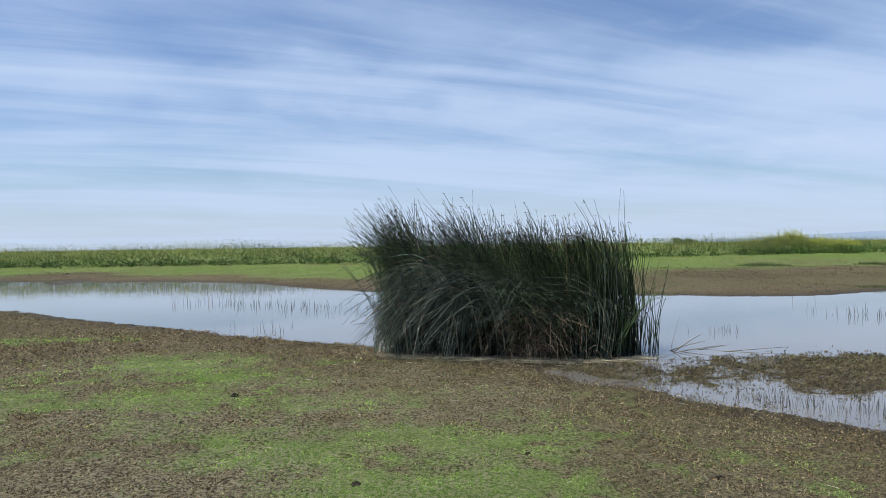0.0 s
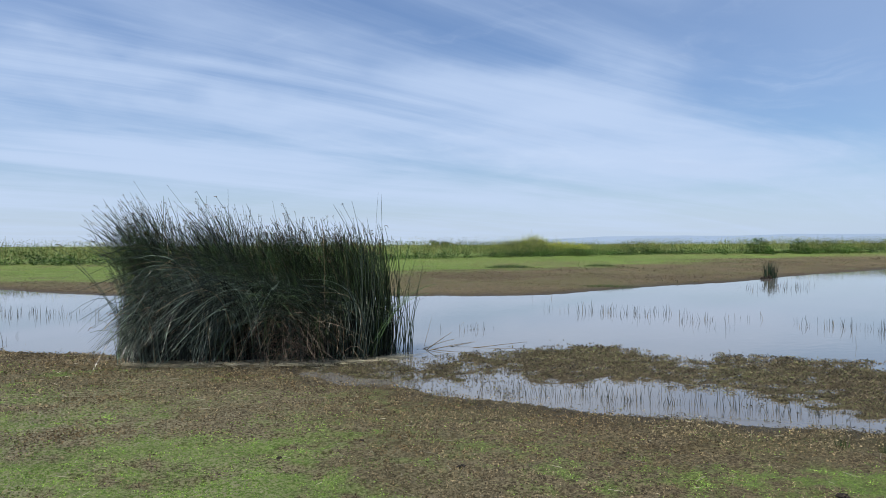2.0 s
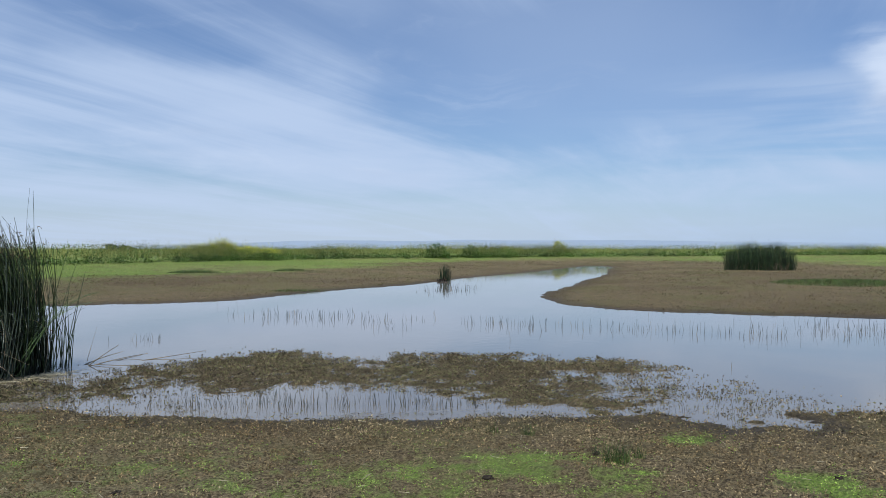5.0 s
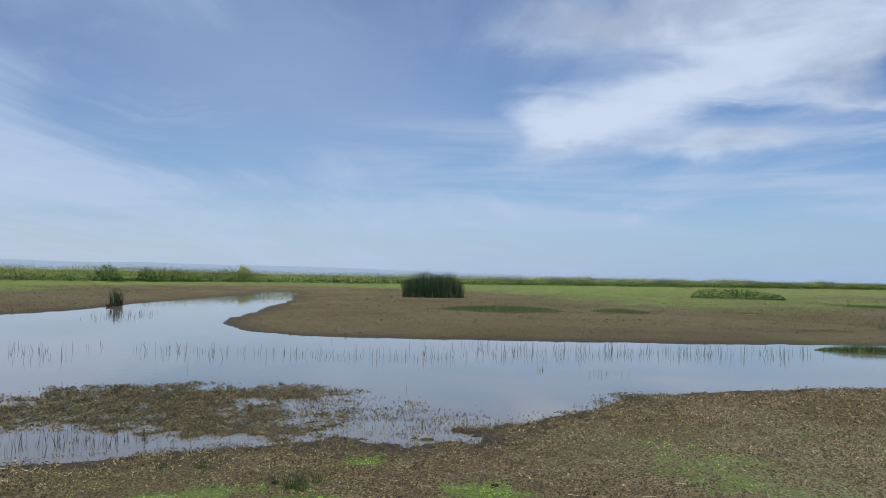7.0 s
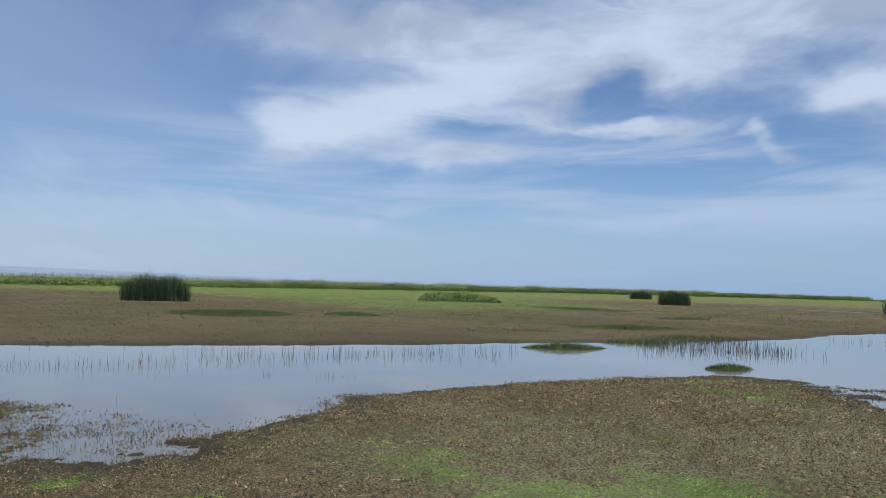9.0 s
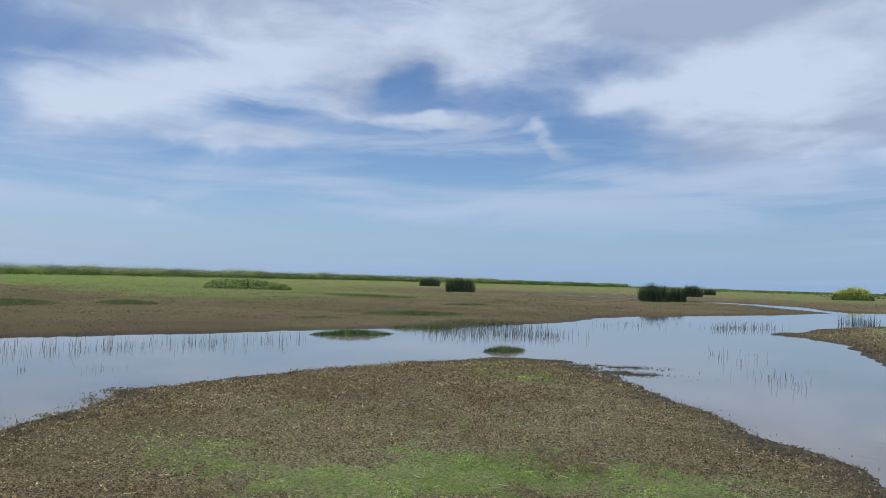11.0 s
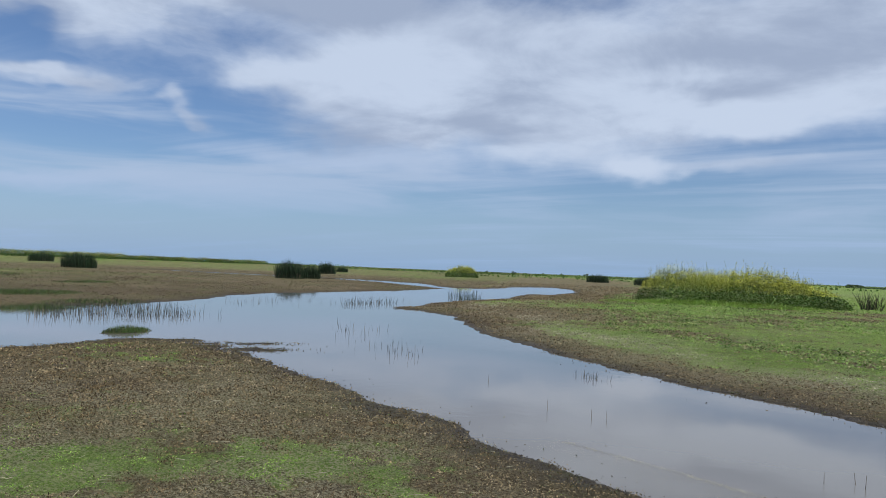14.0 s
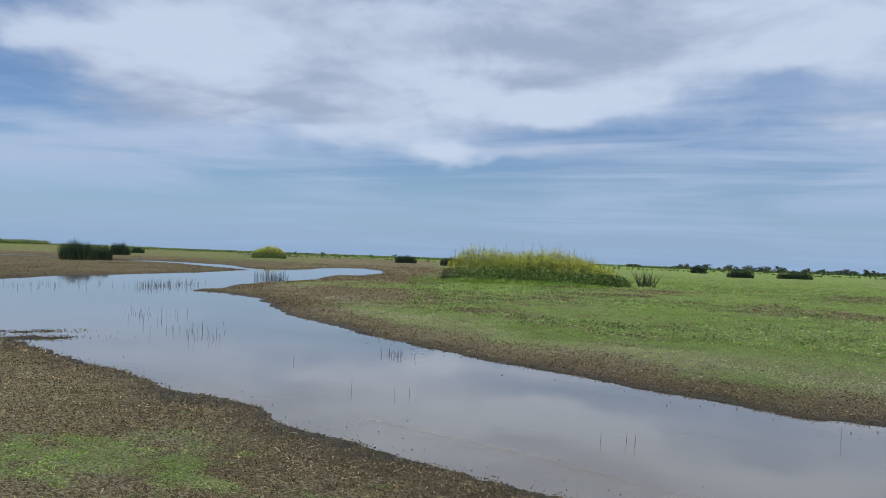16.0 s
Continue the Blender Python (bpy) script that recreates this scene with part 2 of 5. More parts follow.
def water_material():
    mt, n, b = material("still_muddy_water")
    tc = n.node("ShaderNodeTexCoord")
    P = tc.outputs["Object"]
    big = n.noise(P, 0.25, 3.0)
    n.put(b.inputs["Base Color"], n.mix(big, (0.112, 0.110, 0.103), (0.158, 0.154, 0.143)))
    b.inputs["Roughness"].default_value = 0.03
    b.inputs["IOR"].default_value = 1.333
    rip = n.noise(P, 5.0, 3.0, 0.5)
    calm = n.ramp(n.noise(P, 0.18, 2.0), 0.40, 0.65, 0.15, 1.0)
    bump = n.node("ShaderNodeBump")
    bump.inputs["Strength"].default_value = 0.06
    bump.inputs["Distance"].default_value = 0.02
    n.put(bump.inputs["Height"], n.m("MULTIPLY", rip, calm))
    n.t.links.new(bump.outputs[0], b.inputs["Normal"])
    return mt


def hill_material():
    mt, n, b = material("hill_painted_haze")
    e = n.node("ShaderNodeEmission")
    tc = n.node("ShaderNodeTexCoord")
    # distance haze is put into the colour: the hills glow pale blue
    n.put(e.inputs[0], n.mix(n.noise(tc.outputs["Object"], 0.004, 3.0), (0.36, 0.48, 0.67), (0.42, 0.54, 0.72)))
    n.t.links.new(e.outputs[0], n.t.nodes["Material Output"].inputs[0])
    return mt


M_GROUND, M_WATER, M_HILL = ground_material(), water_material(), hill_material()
# the near-black end puts the shade inside the clump into the stem colour
M_TULE = plant_material("bulrush_green", (0.002, 0.006, 0.003), (0.105, 0.175, 0.070), (0.26, 0.21, 0.13), 0.02, 0.28, 0.02, 0.0, 0.40, 2.6)
# outer stems: sun and sky glints painted in as a pale bluish end
M_ARCH = plant_material("bulrush_painted_glints", (0.003, 0.008, 0.007), (0.27, 0.345, 0.275), (0.34, 0.28, 0.18), 0.03, 0.26, 0.02, 0.0, 0.5, 2.6)
M_DEAD = plant_material("bulrush_dead", (0.06, 0.045, 0.03), (0.36, 0.28, 0.20), None, 0, 0.6, 0.1)
M_HEAD = plant_material("bulrush_seed_head", (0.05, 0.035, 0.02), (0.13, 0.09, 0.05), None, 0, 0.7, 0.1)
M_REED = plant_material("far_bulrush", (0.006, 0.016, 0.007), (0.030, 0.062, 0.026), (0.10, 0.08, 0.05), 0.02, 0.5, 0.12)
M_STALK = plant_material("water_stalk", (0.010, 0.015, 0.010), (0.045, 0.052, 0.030), (0.16, 0.13, 0.08), 0.15, 0.5, 0.1)
M_LITTER = plant_material("dead_litter", (0.055, 0.043, 0.024), (0.385, 0.315, 0.182), (0.42, 0.37, 0.26), 0.012, 0.75, 0.2, 8.0, 0.3, 1.15, (0.80, 0.73, 0.64))
M_HERB = plant_material("low_green_herb", (0.14, 0.27, 0.036), (0.36, 0.54, 0.105), (0.32, 0.30, 0.14), 0.08, 0.55, 0.4, 2.2)
M_FLATHERB = plant_material("flat_herb", (0.085, 0.145, 0.028), (0.27, 0.36, 0.08), (0.28, 0.25, 0.12), 0.12, 0.6, 0.4, 0.5)
M_SEDGE = plant_material("sedge_green", (0.026, 0.058, 0.016), (0.10, 0.165, 0.04), (0.15, 0.13, 0.06), 0.1, 0.5, 0.25)
M_MEADOW = plant_material("broad_leaf", (0.12, 0.21, 0.045), (0.27, 0.39, 0.11), (0.36, 0.33, 0.18), 0.14, 0.5, 0.4, 0.8)
M_WEED = plant_material("weed_leaf", (0.040, 0.092, 0.018), (0.125, 0.215, 0.042), (0.20, 0.23, 0.07), 0.08, 0.5, 0.3, 0.3)
M_DRYWEED = plant_material("weed_stalk", (0.20, 0.215, 0.062), (0.39, 0.37, 0.14), (0.10, 0.16, 0.04), 0.3, 0.6, 0.4, 0.12)
M_FLOWER = plant_material("mustard_flower", (0.52, 0.54, 0.06), (0.80, 0.80, 0.16), (0.36, 0.42, 0.08), 0.2, 0.6, 0.5)
M_LEVEE_BLOOM = plant_material("faded_mustard", (0.28, 0.29, 0.08), (0.46, 0.44, 0.14), (0.17, 0.22, 0.05), 0.3, 0.6, 0.45, 0.12)
M_FOOT = plant_material("foot_bush_leaf", (0.022, 0.060, 0.010), (0.085, 0.165, 0.026), None, 0, 0.5, 0.25, 0.5)
M_TREE = plant_material("tree_leaf", (0.026, 0.050, 0.022), (0.070, 0.105, 0.048), None, 0, 0.6, 0.2)
M_BARK = plant_material("tree_bark", (0.05, 0.04, 0.03), (0.09, 0.07, 0.05), None, 0, 0.9, 0.0)
M_CLOD = plant_material("dark_clod", (0.016, 0.013, 0.010), (0.04, 0.032, 0.024), None, 0, 0.9, 0.0)
M_CRUMB = plant_material("wet_crumb", (0.020, 0.016, 0.010), (0.200, 0.165, 0.095), (0.13, 0.14, 0.055), 0.2, 0.7, 0.1, 4.0)
M_FLATS = plant_material("flats_dead_plant", (0.045, 0.035, 0.020), (0.235, 0.190, 0.108), (0.11, 0.135, 0.045), 0.25, 0.7, 0.15, 0.5, 0.3, 1.4, (0.66, 0.60, 0.54))
M_PALE = plant_material("pale_petal", (0.30, 0.28, 0.19), (0.48, 0.45, 0.33), None, 0, 0.6, 0.2)

# ---- the lie of the land ----
rng = np.random.default_rng(7)


def lattice(ix, iy, seed):
    h = (ix.astype(np.int64) * 374761393 + iy.astype(np.int64) * 668265263 + seed * 1442695041) & 0x7FFFFFFF
    h = ((h ^ (h >> 13)) * 1274126177) & 0x7FFFFFFF
    return ((h ^ (h >> 16)) & 0xFFFF) / 65535.0


def vnoise(x, y, seed=0):
    x0, y0 = np.floor(x), np.floor(y)
    fx, fy = x - x0, y - y0
    fx, fy = fx * fx * (3 - 2 * fx), fy * fy * (3 - 2 * fy)
    a, b = lattice(x0, y0, seed), lattice(x0 + 1, y0, seed)
    c, d = lattice(x0, y0 + 1, seed), lattice(x0 + 1, y0 + 1, seed)
    return (a * (1 - fx) + b * fx) * (1 - fy) + (c * (1 - fx) + d * fx) * fy


def fbm(x, y, scale, octaves=4, seed=0):
    total, amp, norm = 0.0, 1.0, 0.0
    for k in range(octaves):
        total = total + amp * vnoise(x * scale * 2 ** k + 13.7 * k, y * scale * 2 ** k - 7.1 * k, seed + k)
        norm += amp
        amp *= 0.55
    return total / norm


NEAR_LEFT = [(-30, 46), (-10.3, 24.4), (-7.6, 21.35), (-5.4, 18.9), (-3.7, 17.2), (-2.3, 15.5), (-1.07, 14.5), (0, 13.5), (0.6, 13.1),
             (1.5, 12.4), (2.8, 12.0), (3.5, 11.3), (3.1, 10.6), (3.0, 9.6), (3.4, 8.6), (3.75, 7.85), (4.1, 7.25), (4.5, 6.8), (5.0, 6.15),
             (5.4, 5.65), (5.8, 5.2), (6.2, 4.8), (6.6, 4.45), (7.15, 3.9), (7.45, 3.2), (7.65, 2.8), (7.9, 2.3), (8.3, 1.95), (9.0, 1.7), (9.65, 1.5)]
NEAR_RIGHT = [(10.5, 1.1), (11.2, 0.75), (12.2, 0.6), (12.5, 0.3), (13.0, -0.4), (13.7, -1.4), (14.4, -2.6), (15.2, -4.1), (15.8, -5.5), (16.3, -7.0),
              (16.3, -7.7), (15.5, -8.4), (14.4, -8.5), (13.2, -8.15), (12.1, -7.9), (10.9, -7.65), (9.9, -7.4), (8.9, -7.25),
              (8.2, -7.05), (7.5, -6.8), (6.9, -6.78), (6.1, -6.68), (5.4, -6.25), (4.8, -6.08), (4.3, -6.07), (3.75, -5.93), (3.3, -5.8),
              (2.8, -5.7), (2.25, -5.66), (1, -5.5), (-3, -5.6), (-10, -6.5), (-25, -9)]
RIGHT_BANK = [(-25, -15), (-10, -11.5), (-3, -10.8), (-0.1, -10.35), (0.9, -10.26), (1.6, -10.5), (2.35, -10.8), (3.2, -11.05), (4.3, -11.6),
              (5.4, -11.85), (6.6, -12.4), (7.9, -12.9), (9.1, -13.5), (10.9, -14.5), (14.2, -16.35), (17.2, -18.9), (20.2, -21.4), (22.6, -22.1),
              (24.6, -22.4), (25.8, -25.7), (27.6, -27.7), (30, -33.4), (31, -38), (35.3, -44.6), (37.8, -52.5), (41, -60.5), (50, -73), (58.9, -81.3),
              (59.5, -79), (56.7, -70), (52.7, -64.3), (50.7, -58), (51.2, -54.6), (54.3, -55.9), (66, -64), (78.7, -66.3), (98, -62), (118, -57)]
FAR_BANK = [(117, -52), (95, -56.5), (78, -60), (67, -59), (57, -54), (48.9, -50.9), (43.7, -40.5), (40.8, -32.5), (39.1, -28.8), (38.4, -25.4),
            (35.7, -21.2), (32, -17.5), (30.4, -15.5), (29, -12.8), (27.6, -10), (26.1, -7.3), (25.2, -4.2), (24.1, -2.2), (22.5, 1.2), (21.3, 4.6),
            (20.4, 7.5), (19.7, 10.2), (20.3, 12), (21.8, 13.9), (24.2, 15.8), (28.4, 17.4), (36.5, 20.9), (46.5, 24.9), (55.2, 29.7), (63, 33.2)]
INLET_BANK = [(67.5, 38), (60, 35.8), (55.3, 34), (45.3, 30.8), (35.8, 28.3), (29.4, 25.7), (26.9, 24.8), (21, 23.9), (17.8, 22.9), (15.3, 21.8),
              (13.3, 22.1), (10.6, 23.4), (6, 26), (0.9, 29.3), (-0.9, 32), (-3.5, 37), (-5.7, 39.2), (-9, 42), (-12.2, 42.6), (-15.6, 44.2), (-19.6, 46.6), (-32, 53)]
SHORE = np.array(NEAR_LEFT + NEAR_RIGHT + RIGHT_BANK + FAR_BANK + INLET_BANK, float)
MUD_ISLET = np.array([(4.3, 9.1), (4.7, 9.95), (5.5, 10.2), (6.3, 10.4), (7.0, 10.65), (8.1, 10.0), (8.35, 9.2), (8.3, 8.4), (9.0, 8.4), (9.7, 8.1), (9.9, 7.0),
                      (10.45, 6.3), (10.65, 5.0), (10.2, 5.0), (9.6, 5.6), (9.35, 5.2), (9.35, 4.3), (9.1, 3.8), (8.5, 3.95), (8.0, 4.0), (7.4, 3.9), (7.1, 4.6),
                      (7.2, 5.9), (6.85, 6.7), (6.7, 7.2), (6.3, 7.6), (5.7, 7.95), (5.2, 8.4), (4.7, 8.6)], float)
# low islets: x, y, half length, half width, turn
ISLETS = [(3.75, 9.9, 0.85, 0.6, 0), (23.2, -5.1, 1.30, 0.8, 12), (17.9, -7.95, 0.70, 0.45, 25), (36.6, -49.5, 3.0, 1.6, 30), (-14.5, 43.0, 3.0, 0.9, 10), (14.5, -8.9, 0.8, 0.25, -31), (13.4, -8.6, 0.6, 0.22, -31)]


def inside(px_, py_, poly):
    hit = np.zeros(px_.shape, bool)
    for (x1, y1), (x2, y2) in zip(poly, np.roll(poly, -1, 0)):
        if y1 == y2:
            continue
        cross = ((y1 > py_) != (y2 > py_)) & (px_ < (x2 - x1) * (py_ - y1) / (y2 - y1) + x1)
        hit ^= cross
    return hit


def edge_distance(px_, py_, poly, closed=True):
    best = np.full(px_.shape, 1e9)
    ends = np.roll(poly, -1, 0) if closed else poly[1:]
    for (x1, y1), (x2, y2) in zip(poly if closed else poly[:-1], ends):
        ex, ey = x2 - x1, y2 - y1
        u = np.clip(((px_ - x1) * ex + (py_ - y1) * ey) / max(ex * ex + ey * ey, 1e-9), 0, 1)
        best = np.minimum(best, (px_ - x1 - u * ex) ** 2 + (py_ - y1 - u * ey) ** 2)
    return np.sqrt(best)


LEVEE = np.array([(-140, 84), (-60, 72), (-26, 66), (0, 64), (28, 66), (64, 71), (100, 54), (165, 16), (250, -60), (330, -170), (400, -330)], float)


def shore_distance(x, y):
    """Metres from the water's edge: over nought on land, under it in the water."""
    x = np.asarray(x, float)
    y = np.asarray(y, float)
    wob = (fbm(x, y, 1.3, 3, 40) - 0.5) * 0.55
    d = np.where(inside(x, y, SHORE), -1.0, 1.0) * edge_distance(x, y, SHORE)
    near = (x > 2) & (x < 13) & (y > 1) & (y < 13)
    isl = np.full(x.shape, -99.0)
    isl[near] = np.where(inside(x[near], y[near], MUD_ISLET), 1.0, -1.0) * edge_distance(x[near], y[near], MUD_ISLET)
    isl[near] += ((fbm(x[near], y[near], 1.4, 3, 45) - 0.57) * 2.0 + (fbm(x[near], y[near], 7.0, 4, 47) - 0.5) * 2.2) * np.clip(1 - np.abs(isl[near]) / 2, 0, 1)
    weedy = np.exp(-((x - 8.9) / 1.9) ** 2 - ((y - 3.0) / 1.4) ** 2) + np.exp(-((x - 3.7) / 1.0) ** 2 - ((y - 9.4) / 1.5) ** 2)
    weedy = weedy + 0.5 * np.exp(-((x - 15.2) / 1.6) ** 2 - ((y + 8.9) / 0.7) ** 2)
    d = d + (fbm(x, y, 2.2, 3, 46) - 0.5) * 2.4 * weedy
    for cx, cy, rx, ry, turn_ in ISLETS:
        c, s = math.cos(radians(turn_ + 90)), math.sin(radians(turn_ + 90))
        u, v = (x - cx) * c + (y - cy) * s, -(x - cx) * s + (y - cy) * c
        isl = np.maximum(isl, (1 - np.sqrt((u / rx) ** 2 + (v / ry) ** 2)) * ry)
    return np.maximum(d, isl) + wob * np.clip(np.hypot(x, y) / 25, 0.35, 1.2), np.maximum(isl, -99)


def height(x, y, sd=None):
    x, y = np.asarray(x, float), np.asarray(y, float)
    d, isl = shore_distance(x, y) if sd is None else sd
    r = np.hypot(x, y)
    land = 0.012 + 0.15 * (1 - np.exp(-np.maximum(d, 0) / 3.0))
    land = np.where(isl > -0.3, np.minimum(land, 0.005), land)
    sea = -0.012 - 0.30 * (1 - np.exp(np.minimum(d, 0) / 2.5))
    # shallow, weedy margins where the bottom almost breaks the surface
    shallow = np.exp(-((x - 8.9) / 1.9) ** 2 - ((y - 3.1) / 1.5) ** 2) + 1.6 * np.exp(-((x - 3.8) / 1.0) ** 2 - ((y - 9.3) / 1.5) ** 2) \
        + np.exp(-((x - 6.0) / 2.8) ** 2 - ((y - 8.4) / 1.6) ** 2) * 0.7 + 0.6 * np.exp(-((x - 9.6) / 1.6) ** 2 - ((y - 5.0) / 1.6) ** 2)
    shallow = shallow + np.exp(-((x - 15.4) / 1.6) ** 2 - ((y + 8.9) / 0.8) ** 2)
    sea = np.where(d < 0, np.maximum(sea, -0.035 / np.maximum(shallow, 0.05)), sea)
    h = np.where(d > 0, land, sea)
    rough = np.clip(30 / (r + 5), 0.15, 1.0)
    h = h + (fbm(x, y, 0.8, 3, 3) - 0.5) * 0.035 + (fbm(x, y, 5.0, 3, 9) - 0.5) * 0.034 * rough
    h = h + (vnoise(x * 17, y * 17, 21) - 0.5) * 0.03 * np.clip(shallow * 1.5, 0, 1)
    tuss = np.abs(fbm(x, y, 4.5, 3, 25) - 0.5) * 2
    h = h + np.where(d > 0.3, (0.30 - tuss) * 0.055 * np.clip(14 / (r + 2), 0, 1) * np.clip((d - 0.3) / 0.6, 0, 1), 0)
    ld = edge_distance(x, y, LEVEE, False)
    far = np.clip((r - 50) / 200, 0, 1)
    h = h + (0.25 + 0.75 * far) * np.exp(-(ld / 6.0) ** 2)
    h = h + np.clip((r - 500) / 4000, 0, 1) * -0.4
    # the bank of the mustard thicket
    return h + 0.12 * np.exp(-((x - 20) / 9) ** 2 - ((y + 48) / 9) ** 2)


def mesh_object(name, verts, faces, mat, parent=None, label="", smooth=False):
    """verts (n, 3); faces: a list of (m, k) index arrays."""
    me = bpy.data.meshes.new(name)
    verts = np.asarray(verts, np.float32)
    faces = [np.asarray(f, np.int32) for f in faces if len(f)]
    loops = np.concatenate([f.ravel() for f in faces])
    sizes = np.concatenate([np.full(len(f), f.shape[1], np.int32) for f in faces])
    me.vertices.add(len(verts))
    me.vertices.foreach_set("co", verts.ravel())
    me.loops.add(len(loops))
    me.loops.foreach_set("vertex_index", loops)
    me.polygons.add(len(sizes))
    me.polygons.foreach_set("loop_start", np.concatenate([[0], np.cumsum(sizes)[:-1]]).astype(np.int32))
    me.polygons.foreach_set("loop_total", sizes)
    if smooth:
        me.polygons.foreach_set("use_smooth", np.ones(len(sizes), bool))
    me.materials.append(mat)
    me.update(calc_edges=True)
    ob = new(name, me)
    if parent is not None:
        ob.parent = parent
    if label:
        ob["label"] = label
    return ob


# ---- ground ----
def step_range(a, b, ratio):
    n = int(math.ceil(math.log(b / a) / math.log(ratio)))
    return a * (b / a) ** (np.arange(n) / n)


radii = np.concatenate([step_range(0.4, 3.2, 1.08), step_range(3.2, 60, 1.0078), step_range(60, 420, 1.02), step_range(420, 4700, 1.15), [4700]])
angles = np.radians(np.concatenate([np.arange(-36, 194, 0.39), np.arange(194, 324, 4.0)]))
A, Rr = np.meshgrid(angles, radii)
GX, GY = (Rr * np.sin(A)), (Rr * np.cos(A))
gx, gy = GX.ravel(), GY.ravel()
sd = shore_distance(gx, gy)
gz = height(gx, gy, sd)
nr, na = GX.shape
i, j = np.meshgrid(np.arange(nr - 1), np.arange(na), indexing="ij")
j2 = (j + 1) % na
quads = np.stack([i * na + j, i * na + j2, (i + 1) * na + j2, (i + 1) * na + j], -1).reshape(-1, 4)
verts = np.column_stack([gx, gy, gz])
verts = np.vstack([verts, [[0, 0, float(gz[:na].mean())]]])
k = np.arange(na)
fan = np.column_stack([np.full(na, len(verts) - 1), (k + 1) % na, k])
ground = tagged(mesh_object("ground", verts, [quads, fan], M_GROUND, smooth=True),
                "flat marsh ground with dead brown plant mat and green growth", "ground", kind="structure")

# green growth: x, y, half widths, weight
GREEN = [(-2.4, 11.0, 1.1, 0.8, 0.55), (-1.6, 9.7, 0.9, 0.6, 0.45), (-2.0, 8.2, 1.0, 0.7, 0.50), (0.1, 7.75, 0.8, 0.42, 0.60), (-0.5, 6.0, 0.7, 0.45, 0.50), (0.2, 6.6, 0.5, 0.3, 0.45),
         (0.4, 5.0, 0.75, 0.36, 0.72), (1.15, 5.35, 0.45, 0.4, 0.45), (-5.5, 14.6, 1.6, 0.9, 0.45), (-3.6, 9.0, 1.4, 1.8, 0.30), (0.2, 3.6, 2.0, 1.0, 0.40), (0.9, 5.9, 1.2, 1.0, 0.16),
         (-1.2, 7.4, 1.0, 0.45, -0.16), (-0.1, 6.5, 0.5, 0.22, -0.12), (5.04, 3.2, 0.42, 0.4, 0.42), (5.25, 2.55, 0.4, 0.3, 0.34), (5.95, 1.28, 0.45, 0.42, 0.66), (6.75, 2.6, 0.28, 0.25, 0.42),
         (7.6, -0.5, 0.7, 0.6, 0.12), (6.3, -1.1, 0.6, 0.6, 0.26), (6.1, -1.9, 0.7, 0.7, 0.45), (6.4, -2.85, 0.7, 0.6, 0.52), (5.8, -4.2, 0.6, 0.4, 0.32), (5.1, -4.5, 0.6, 0.4, 0.36), (4.4, -4.0, 1.0, 0.6, 0.38),
         (5.3, -3.2, 2.2, 2.0, 0.17), (-1.5, 7.6, 4.2, 4.4, 0.24), (8.5, -1.5, 3.0, 3.5, 0.10), (4.5, 4.0, 2.0, 2.0, 0.08), (13.5, -6.0, 2.0, 1.2, 0.24), (2.0, 1.5, 3.5, 3.0, 0.2), (23.2, -5.1, 3, 1.5, 0.7), (17.9, -7.95, 1.3, 0.9, 0.7)]


def right_bank(x, y):
    """The land beyond the channel that runs off to the south."""
    return (y < -9) & (y < -21 - 1.35 * (x - 24))


def greenness(x, y, d, isl):
    g = np.full(x.shape, 0.10)
    for cx, cy, rx, ry, w in GREEN:
        g = g + w * np.exp(-((x - cx) / rx) ** 2 - ((y - cy) / ry) ** 2)
    r, a_ = np.hypot(x, y), np.degrees(np.arctan2(x, y))
    g = g + (1.0 * (fbm(x, y, 1.3, 4, 62) - 0.5) + 0.9 * (fbm(x, y, 5.0, 3, 63) - 0.5)) * np.clip(3 * (g - 0.05), 0.3, 1) * (r < 17)
    # the flats across the water: a brown belt along the shore, green behind it
    belt = np.interp(a_, [-30, 0, 10, 35, 50, 70, 90, 110, 125, 140], [3, 8, 15, 13, 18, 26, 21, 27, 24, 22])
    soft_ = np.interp(a_, [0, 85, 105], [0.6, 0.6, 1.1])
    lush = np.interp(a_, [0, 60, 85, 105, 140], [0.52, 0.50, 0.46, 0.36, 0.32])
    flats = lush * np.clip((d - belt + (fbm(x, y, 0.12, 3, 60) - 0.5) * 16) / (soft_ * belt) + 0.5, 0, 1) * (r > 17) * (a_ < 165) * ~right_bank(x, y)
    # the bank beyond the channel
    right = right_bank(x, y)
    bank = np.clip((d - 0.25 - (fbm(x, y, 0.5, 3, 61)) * 1.3) / 1.2, 0, 1) * right
    # worn tan places on the bank, and the bare flats round the creek behind it
    bank = bank * (1 - 0.75 * np.clip(4.5 * (fbm(x, y, 0.16, 4, 64) - 0.52), 0, 1) * (d > 5) * (r < 60))
    bank = bank * (1 - 0.85 * np.exp(-((a_ - 145) / 6.5) ** 4) * np.clip((r - 38) / 15, 0, 1) * np.clip((420 - r) / 150, 0, 1))
    bank = bank * np.clip(1.1 - np.exp(-((x - 20) / 8) ** 2 - ((y + 25) / 7) ** 2) * 0.9, 0, 1)
    out_ = np.clip(g + flats + 0.58 * bank + (r > 150) * (a_ > 150) * 0.2, 0, 1)
    return np.where(isl > -0.2, np.maximum(0.25, g), out_)


